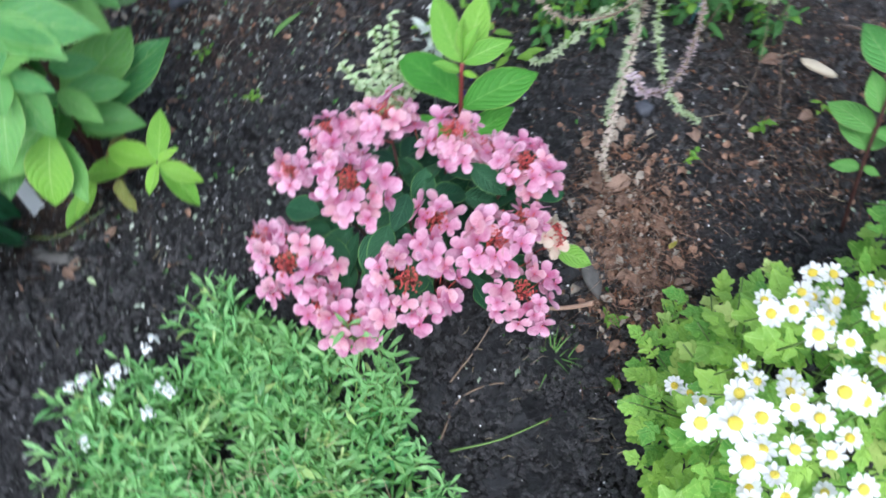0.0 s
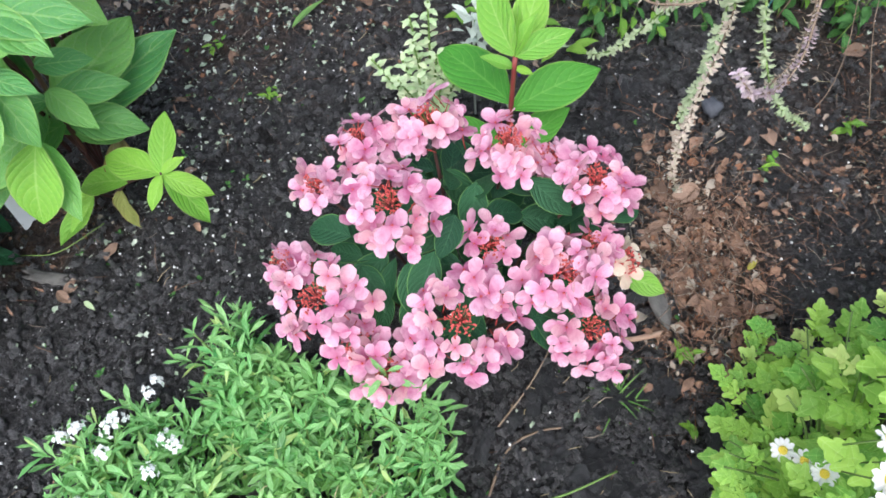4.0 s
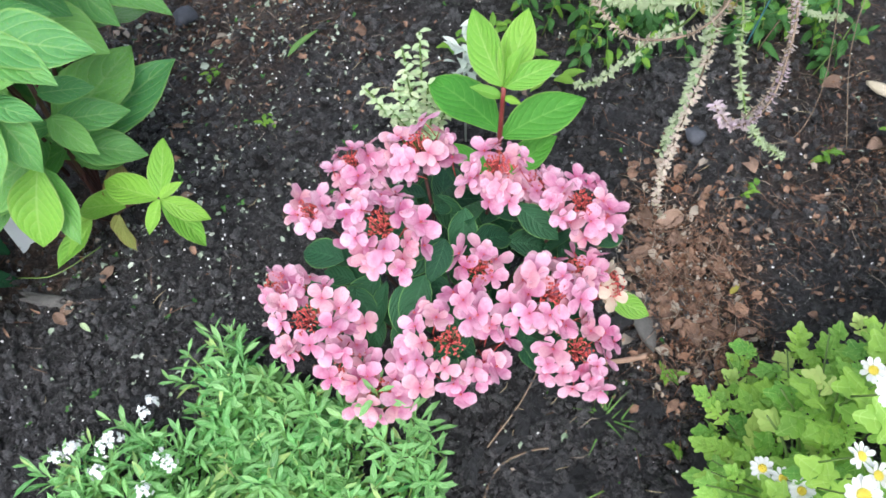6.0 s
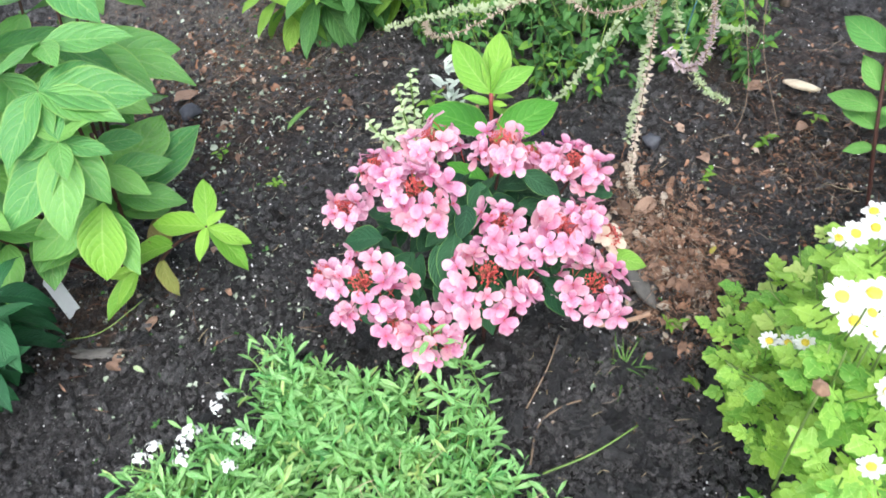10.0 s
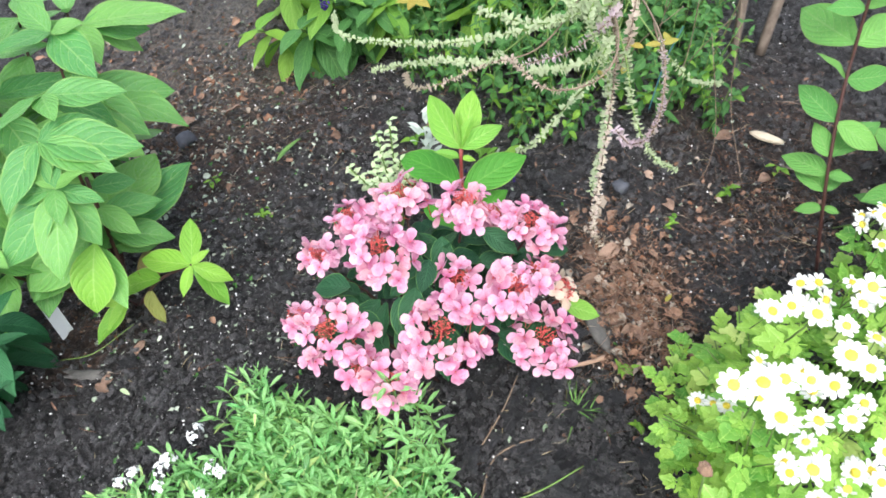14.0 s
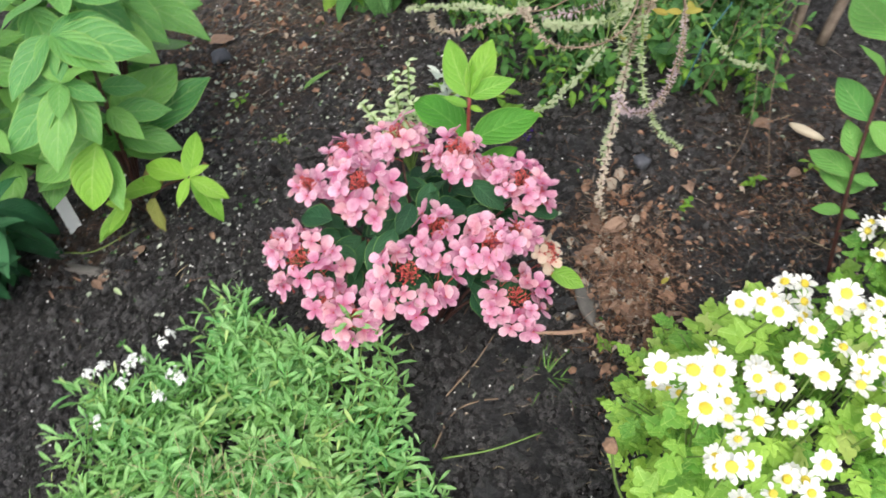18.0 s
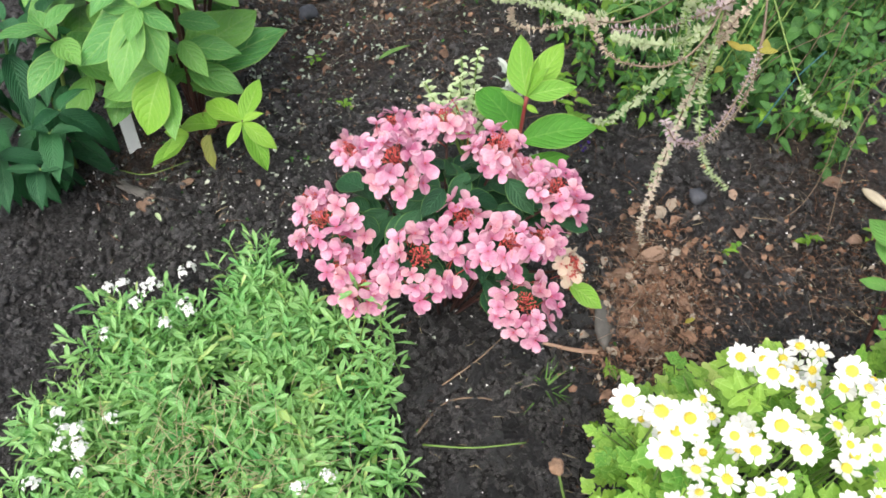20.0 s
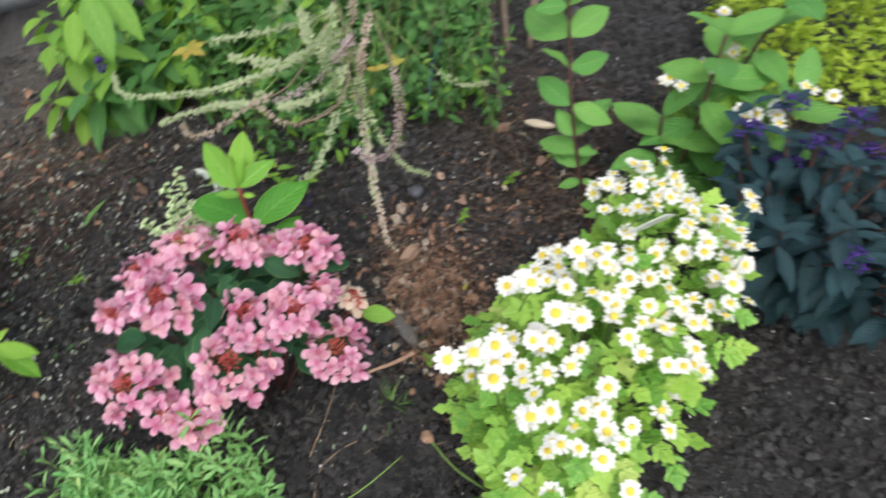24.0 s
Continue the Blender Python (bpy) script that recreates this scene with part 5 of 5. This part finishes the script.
# bushy perennial behind it
lush = leaves_of(BRIGHT_MINT, 0.42, 3, 0.2, 0.4, 0.03, 0.42)
lush_dark = leaves_of(MINT_LEAF, 0.45, 3, 0.2, 0.4, 0.03, 0.42)
bush = thing("green_perennial", (0.0, 1.50, 0.0), "lush green perennial with a few yellowing leaves", "plant")
for k in range(42):
    x, y = rng.uniform(-0.30, 0.34), rng.uniform(1.40, 1.85)
    h = rng.uniform(0.12, 0.22 + 0.4 * (y - 1.40))
    path = stalk(bush, [(x * 0.7, 1.55 + (y - 1.55) * 0.6, 0), (x * 0.9, y, h * 0.6), (x, y - 0.06, h)], 0.003, 0.002, GREEN_STEM, "stem", 8)
    pairs(bush, path, lush if k % 2 == 0 else lush_dark, 5, rng.uniform(0.09, 0.135), 0.25, 1.0, rng.uniform(0, 90), -25, 15)
for p, a, size in (((-0.12, 1.40, 0.34), -80, 0.15), ((-0.09, 1.42, 0.33), -55, 0.13), ((-0.16, 1.42, 0.30), -110, 0.11)):
    part("leaf", lush[0], bush, orient(p, polar(a, -38), (0, -0.6, 1), size), "large bright green leaf")
for a, s in ((-60, 0.045), (10, 0.036), (-120, 0.038), (60, 0.036), (180, 0.04)):
    part("leaf", yellowed[1], bush, orient((0.05, 1.24, 0.25), polar(a, 10), (0, -0.4, 1), s), "yellowed leaf")
bag = Bag()
for k in range(30):
    d = polar(rng.uniform(0, 360), rng.uniform(-60, 90))
    bag.add(ball(0.0035, 0.4, 1), Matrix.Translation(Vector((-0.13, 1.27, 0.25)) + Vector((d.x * 0.008, d.y * 0.008, d.z * 0.02))))
part("flower_head", bag.mesh("flower_head", PURPLE), bush, None, "small violet flower spike")

# pale plants between shoot and hydrangea
silver = thing("variegated_plant", (-0.03, 0.86, 0.0), "small plant with pale variegated leaves", "plant")
for end in ((-0.024, 0.90, 0.233), (-0.048, 0.88, 0.225), (-0.045, 0.86, 0.20), (-0.10, 0.84, 0.19), (-0.081, 0.82, 0.18), (-0.014, 0.85, 0.185), (-0.064, 0.81, 0.182), (-0.037, 0.81, 0.185), (-0.002, 0.84, 0.172), (0.015, 0.83, 0.165), (-0.06, 0.85, 0.175)):
    pts = [(-0.03, 0.86, 0), (0.45 * (end[0] - 0.035), 0.5 * (end[1] + 0.86), 0.55 * end[2]), end]
    path = spline(pts, 10)
    bag = Bag().add(tube(path, [0.0015] * 11, 5), None, 1)
    for j in range(30):
        p, d = along(path, 0.40 + 0.60 * j / 29)
        bag.add(blade(rng.uniform(0.010, 0.019), 0.0085, 0.2, 0.3, 0.05, 0.5, 4, 2, 0, j), orient(p, polar(j * 137.5 + rng.gauss(0, 20), rng.uniform(-10, 55))), 0)
    part("sprig", bag.mesh("sprig", SILVER_LEAF, GREEN_STEM), silver)
woolly = thing("woolly_plant", (0.035, 0.90, 0.0), "tiny plant with white woolly leaves", "plant")
bag = Bag()
for j in range(26):
    bag.add(blade(rng.uniform(0.026, 0.042), 0.0105, 0.2, 0.2, 0, 0.5, 4, 2, 0, j), orient((0.035 + rng.gauss(0, 0.006), 0.90, 0.13 + 0.115 * j / 26), polar(rng.uniform(0, 360), rng.uniform(0, 60))))
bag.add(tube([(0.035, 0.90, 0), (0.035, 0.90, 0.1), (0.035, 0.90, 0.2)], [0.002, 0.002, 0.0015], 5))
part("leaves", bag.mesh("leaves", WOOLLY_LEAF), woolly)
bag = Bag()
for j in range(26):
    bag.add(ball(0.003, 0.4, 1), pose(0.13 + rng.gauss(0, 0.025), 0.86 + rng.gauss(0, 0.01), 0.10 + rng.uniform(0, 0.04)))
solo("lobelia", bag.add(tube([(0.13, 0.86, 0), (0.13, 0.86, 0.05), (0.13, 0.86, 0.12)], [0.001] * 3, 4)).mesh("lobelia", PURPLE), "small violet-blue lobelia flowers", "flower")

# far corner
white_plant = thing("white_daisies", (0.98, 0.72, 0.0), "clump of small white daisies behind the young shrub", "plant")
DAISIES = ((1.00, 0.756), (0.85, 0.73), (1.055, 0.62), (0.93, 0.59), (1.04, 0.86), (0.94, 0.73), (0.965, 0.58))
for k in range(28):
    cx, cy = DAISIES[k % 7]
    x, y, z = rng.gauss(cx, 0.016), rng.gauss(cy, 0.016), rng.uniform(0.235, 0.265)
    stalk(white_plant, [(0.98, 0.72, 0.02), (0.5 * (x + 0.98), 0.5 * (y + 0.72), 0.14), (x, y, z - 0.005)], 0.0012, 0.0009, GREEN_STEM, "stem", 5)
    n = Vector((rng.gauss(0, 0.3), -0.3, 1)).normalized()
    flower = part("flower", rays[k % 5], white_plant, orient((x, y, z), n.orthogonal(), n))
    part("disc", discs[0], flower, orient((x, y, z), n.orthogonal(), n) @ Matrix.Translation((0, 0, 0.0006)))
for k in range(60):
    x, y = rng.gauss(0.98, 0.05), rng.gauss(0.72, 0.06)
    part("leaf", lobed[k % 5], white_plant, orient((x, y, rng.uniform(0.03, 0.22)), polar(rng.uniform(0, 360), rng.uniform(-10, 40))))
lime = Bag()
for k in range(4200):
    a, q = rng.uniform(0, 6.28), math.sqrt(rng.random())
    reach = 0.26 * (1 + 0.35 * noise.noise(Vector((math.cos(a) * 1.6, math.sin(a) * 1.6, 5))))
    x, y = 1.38 + reach * q * math.cos(a), 0.90 + reach * q * math.sin(a)
    lime.add(mint[k % 4], orient((x, y, 0.03 + (0.25 + 0.22 * noise.noise(Vector((x * 12, y * 12, 1)))) * (1 - q * q * 0.8) * rng.uniform(0.4, 1)), polar(rng.uniform(0, 360), rng.uniform(-30, 60)), (rng.gauss(0, 0.5), rng.gauss(0, 0.5), 1), rng.uniform(0.012, 0.026)))
golden = thing("golden_shrub", (1.38, 0.90, 0.0), "low golden-lime shrub with tiny leaves", "shrub")
part("foliage", lime.mesh("foliage", LIME_LEAF), golden)["kind"] = "stuff"
lime_leaves = [Bag().add(b).mesh("leaf", LIME_LEAF) for b in mint]
for k in range(220):
    a, q = rng.uniform(0, 6.28), math.sqrt(rng.random())
    part("leaf", lime_leaves[k % 4], golden, orient((1.38 + 0.26 * q * math.cos(a), 0.90 + 0.26 * q * math.sin(a), 0.04 + 0.25 * (1 - q * q * 0.8)), polar(rng.uniform(0, 360), rng.uniform(0, 45)), (0, 0, 1), rng.uniform(0.02, 0.034)))
trunks = thing("woody_stems", (0.80, 1.30, 0.0), "two bare brown woody stems of a shrub", "shrub")
stalk(trunks, [(0.82, 1.275, -0.01), (0.87, 1.33, 0.2), (0.97, 1.42, 0.55)], 0.012, 0.010, BARK, "trunk")
stalk(trunks, [(0.76, 1.28, -0.01), (0.765, 1.31, 0.2), (0.78, 1.36, 0.55)], 0.010, 0.008, BARK, "trunk")

# ---- small things on the soil ----
def rod(name, pts, r, mat, label, category):
    path = spline([(x, y, rise(x, y) + z) for x, y, z in pts], 10)
    return solo(name, Bag().add(tube(path, [r * (1 - 0.3 * k / 10) for k in range(11)], 6)).mesh(name, mat), label, category)


rod("stick", ((0.283, 0.527, 0.008), (0.24, 0.515, 0.008), (0.19, 0.51, 0.006)), 0.0045, PINK_TWIG, "broken pinkish stick lying on the soil", "stick")
rod("twig", ((0.045, 0.31, 0.004), (0.07, 0.37, 0.006), (0.11, 0.395, 0.006), (0.15, 0.40, 0.004)), 0.002, TWIG, "thin curved brown twig", "twig")
rod("twig", ((0.06, 0.40, 0.004), (0.10, 0.45, 0.008), (0.13, 0.50, 0.012)), 0.0015, TWIG, "thin brown twig under the hydrangea", "twig")
rod("dry_stem", ((0.62, 0.86, 0.02), (0.63, 1.0, 0.10), (0.66, 1.1, 0.22), (0.66, 1.2, 0.36)), 0.0008, TWIG, "thin dry upright flower stem", "twig")
rod("dry_stem", ((0.50, 0.88, 0.01), (0.56, 0.90, 0.015), (0.60, 0.97, 0.06), (0.60, 1.08, 0.2)), 0.0009, TWIG, "bent dry stem over the soil", "twig")
rod("grass_stalk", ((0.06, 0.30, 0.01), (0.13, 0.315, 0.02), (0.20, 0.345, 0.012)), 0.0018, GREEN_STEM, "bent green grass stalk", "grass")
rod("grass_stalk", ((-0.63, 0.655, 0.006), (-0.57, 0.655, 0.012), (-0.50, 0.69, 0.03)), 0.0012, GREEN_STEM, "green runner on the soil", "grass")
solo("pale_pod", Bag().add(ball(1.0, 0.25, 2, 0.7, 3), Matrix.Diagonal((0.034, 0.011, 0.011, 1))).mesh("pale_pod", POD), "pale dried seed pod on the soil", "pod", m=pose(0.709, 0.972, 0.018, 0, 0, -38))
solo("stone", Bag().add(ball(0.022, 0.45, 2, 0.7, 5)).mesh("stone", STONE), "smooth dark grey stone", "stone", m=pose(-0.48, 1.198, 0.008, 0, 0, 40))
solo("stone", Bag().add(ball(0.016, 0.45, 2, 0.6, 6)).mesh("stone", STONE), "small grey stone half in the soil", "stone", m=pose(0.40, 0.90, 0.004, 0, 0, 10))
solo("slate_chip", Bag().add(ball(1.0, 0.25, 2, 0.25, 8), Matrix.Diagonal((0.018, 0.045, 0.03, 1))).mesh("slate_chip", SLATE), "flat grey bark chip leaning on the soil", "chip", m=pose(0.275, 0.575, 0.012, 0, 25, 10))
solo("bark_chip", Bag().add(ball(1.0, 0.9, 3, 0.25, 9), Matrix.Diagonal((0.036, 0.009, 0.010, 1))).mesh("bark_chip", SLATE), "flat grey-brown piece of bark", "chip", m=pose(-0.575, 0.615, 0.006, 0, 0, -10))
dead_leaves = leaves_of(DEAD, 0.5, 3, 0.5, 0.5, 0.1, 0.45)
for x, y, a, s in ((-0.496, 0.64, 70, 0.036), (-0.53, 0.575, 150, 0.034), (-0.545, 0.59, 60, 0.030), (0.485, 0.835, 100, 0.045), (0.66, 0.87, 20, 0.065), (0.36, 0.75, 200, 0.055), (0.33, 0.70, 30, 0.05), (0.31, 0.73, 120, 0.05), (0.37, 0.58, 250, 0.045), (0.34, 0.53, 100, 0.04),
                   (0.29, 0.66, 140, 0.045), (0.32, 0.60, 210, 0.035), (0.38, 0.66, 340, 0.04), (0.36, 0.50, 60, 0.035), (0.30, 0.57, 20, 0.03), (0.335, 0.575, 220, 0.03), (0.305, 0.69, 190, 0.035),
                   (0.40, 0.55, 30, 0.035), (0.30, 0.62, 300, 0.04), (0.62, 1.0, 10, 0.05), (0.75, 0.80, 60, 0.04), (-0.45, 0.93, 20, 0.03), (-0.40, 0.78, 80, 0.03), (-0.36, 1.28, 190, 0.05), (-0.52, 1.25, 20, 0.06), (-0.60, 1.3, 100, 0.06)):
    solo("dead_leaf", dead_leaves[rng.randrange(3)], "curled dry brown leaf lying on the soil", "leaf", "fallen leaves", m=orient((x, y, rise(x, y) + 0.008), polar(a, rng.uniform(-5, 15)), (rng.gauss(0, 0.4), rng.gauss(0, 0.4), 1), s))
strip = leaves_of(GRASS, 0.16, 1, 0.3, 0.3)[0]
solo("leaf_strip", strip, "narrow fallen green leaf on the soil", "leaf", m=orient((-0.275, 1.085, 0.012), (0.5, 0.85, 0.1), (0, 0, 1), 0.085))
solo("leaf_scrap", leaves_of(SILVER_LEAF, 0.4, 1)[0], "pale green scrap of leaf on the soil", "leaf", m=orient((-0.51, 0.575, 0.012), (0.85, -0.5, 0.05), (0, 0, 1), 0.022))
solo("yellow_leaf", yellowed[0], "small yellow leaf on the soil", "leaf", m=orient((0.40, 0.612, 0.012), (0.5, 0.6, 0.1), (0, 0, 1), 0.022))
bag = Bag()
for k in range(22):
    bag.add(blade(rng.uniform(0.03, 0.065), 0.0028, 0.4, 0.5, 0, 0.3, 5, 2, 0, k), orient((0.21 + rng.gauss(0, 0.008), 0.432 + rng.gauss(0, 0.006), 0.005), polar(rng.uniform(0, 360), rng.uniform(15, 70))))
solo("grass_tuft", bag.mesh("grass_tuft", GRASS), "small tuft of thin grass", "grass")
for x, y, s in ((0.468, 0.795, 0.016), (0.60, 0.87, 0.019), (0.70, 0.89, 0.016), (0.30, 0.49, 0.016), (0.29, 0.40, 0.013), (-0.30, 0.95, 0.014), (-0.40, 1.05, 0.014), (0.02, 1.12, 0.022), (0.14, 1.06, 0.028), (0.17, 1.02, 0.03), (0.10, 1.15, 0.025)):
    weed = thing("weed", (x, y, rise(x, y)), "small bright green weed on bare soil", "weed", "weeds")
    for k in range(rng.randint(5, 9)):
        part("leaf", bright_parts[k % 4], weed, orient((x + rng.gauss(0, s * 0.4), y + rng.gauss(0, s * 0.4), rise(x, y) + rng.uniform(0.004, s)), polar(rng.uniform(0, 360), rng.uniform(5, 40)), (0, 0, 1), s * rng.uniform(0.8, 1.4)))


def label_stake(m, size):
    bm = bmesh.new()
    bmesh.ops.create_cube(bm, size=1.0)
    for p in bm.verts:
        p.co = Vector((p.co.x * size[0], p.co.y * 0.0012, (p.co.z + 0.5) * size[1]))
    bmesh.ops.bevel(bm, geom=[e for e in bm.edges if abs(e.verts[0].co.y - e.verts[1].co.y) > 0.0005], offset=0.003, segments=2, affect="EDGES")
    me = bpy.data.meshes.new("plant_label")
    bm.to_mesh(me)
    bm.free()
    me.materials.append(TAG)
    solo("plant_label", me, "blank white plastic plant label stuck in the soil", "label", "plant labels", m=m)


lean = Vector((-0.016, 0.024, 0.061)).normalized()
flat = Vector((0.62, -0.55, 0.55))
flat = (flat - lean * flat.dot(lean)).normalized()
label_stake(Matrix.Translation((-0.627, 0.706, -0.004)) @ Matrix((flat.cross(lean), flat, lean)).transposed().to_4x4(), (0.024, 0.080))
label_stake(pose(0.590, 0.408, 0.290, 35, 40, 20), (0.028, 0.075))

TIE = plain_material("teal_cord", (0.012, 0.075, 0.085), (0.03, 0.13, 0.14), 120.0, 0.6, 0.2)
solo("garden_tie", Bag().add(tube(spline([(0.47, 1.00, 0.10), (0.50, 1.035, 0.185), (0.535, 1.065, 0.235)], 10), [0.0014] * 11, 6)).mesh("garden_tie", TIE), "thin teal garden tie holding up the stems", "tie")
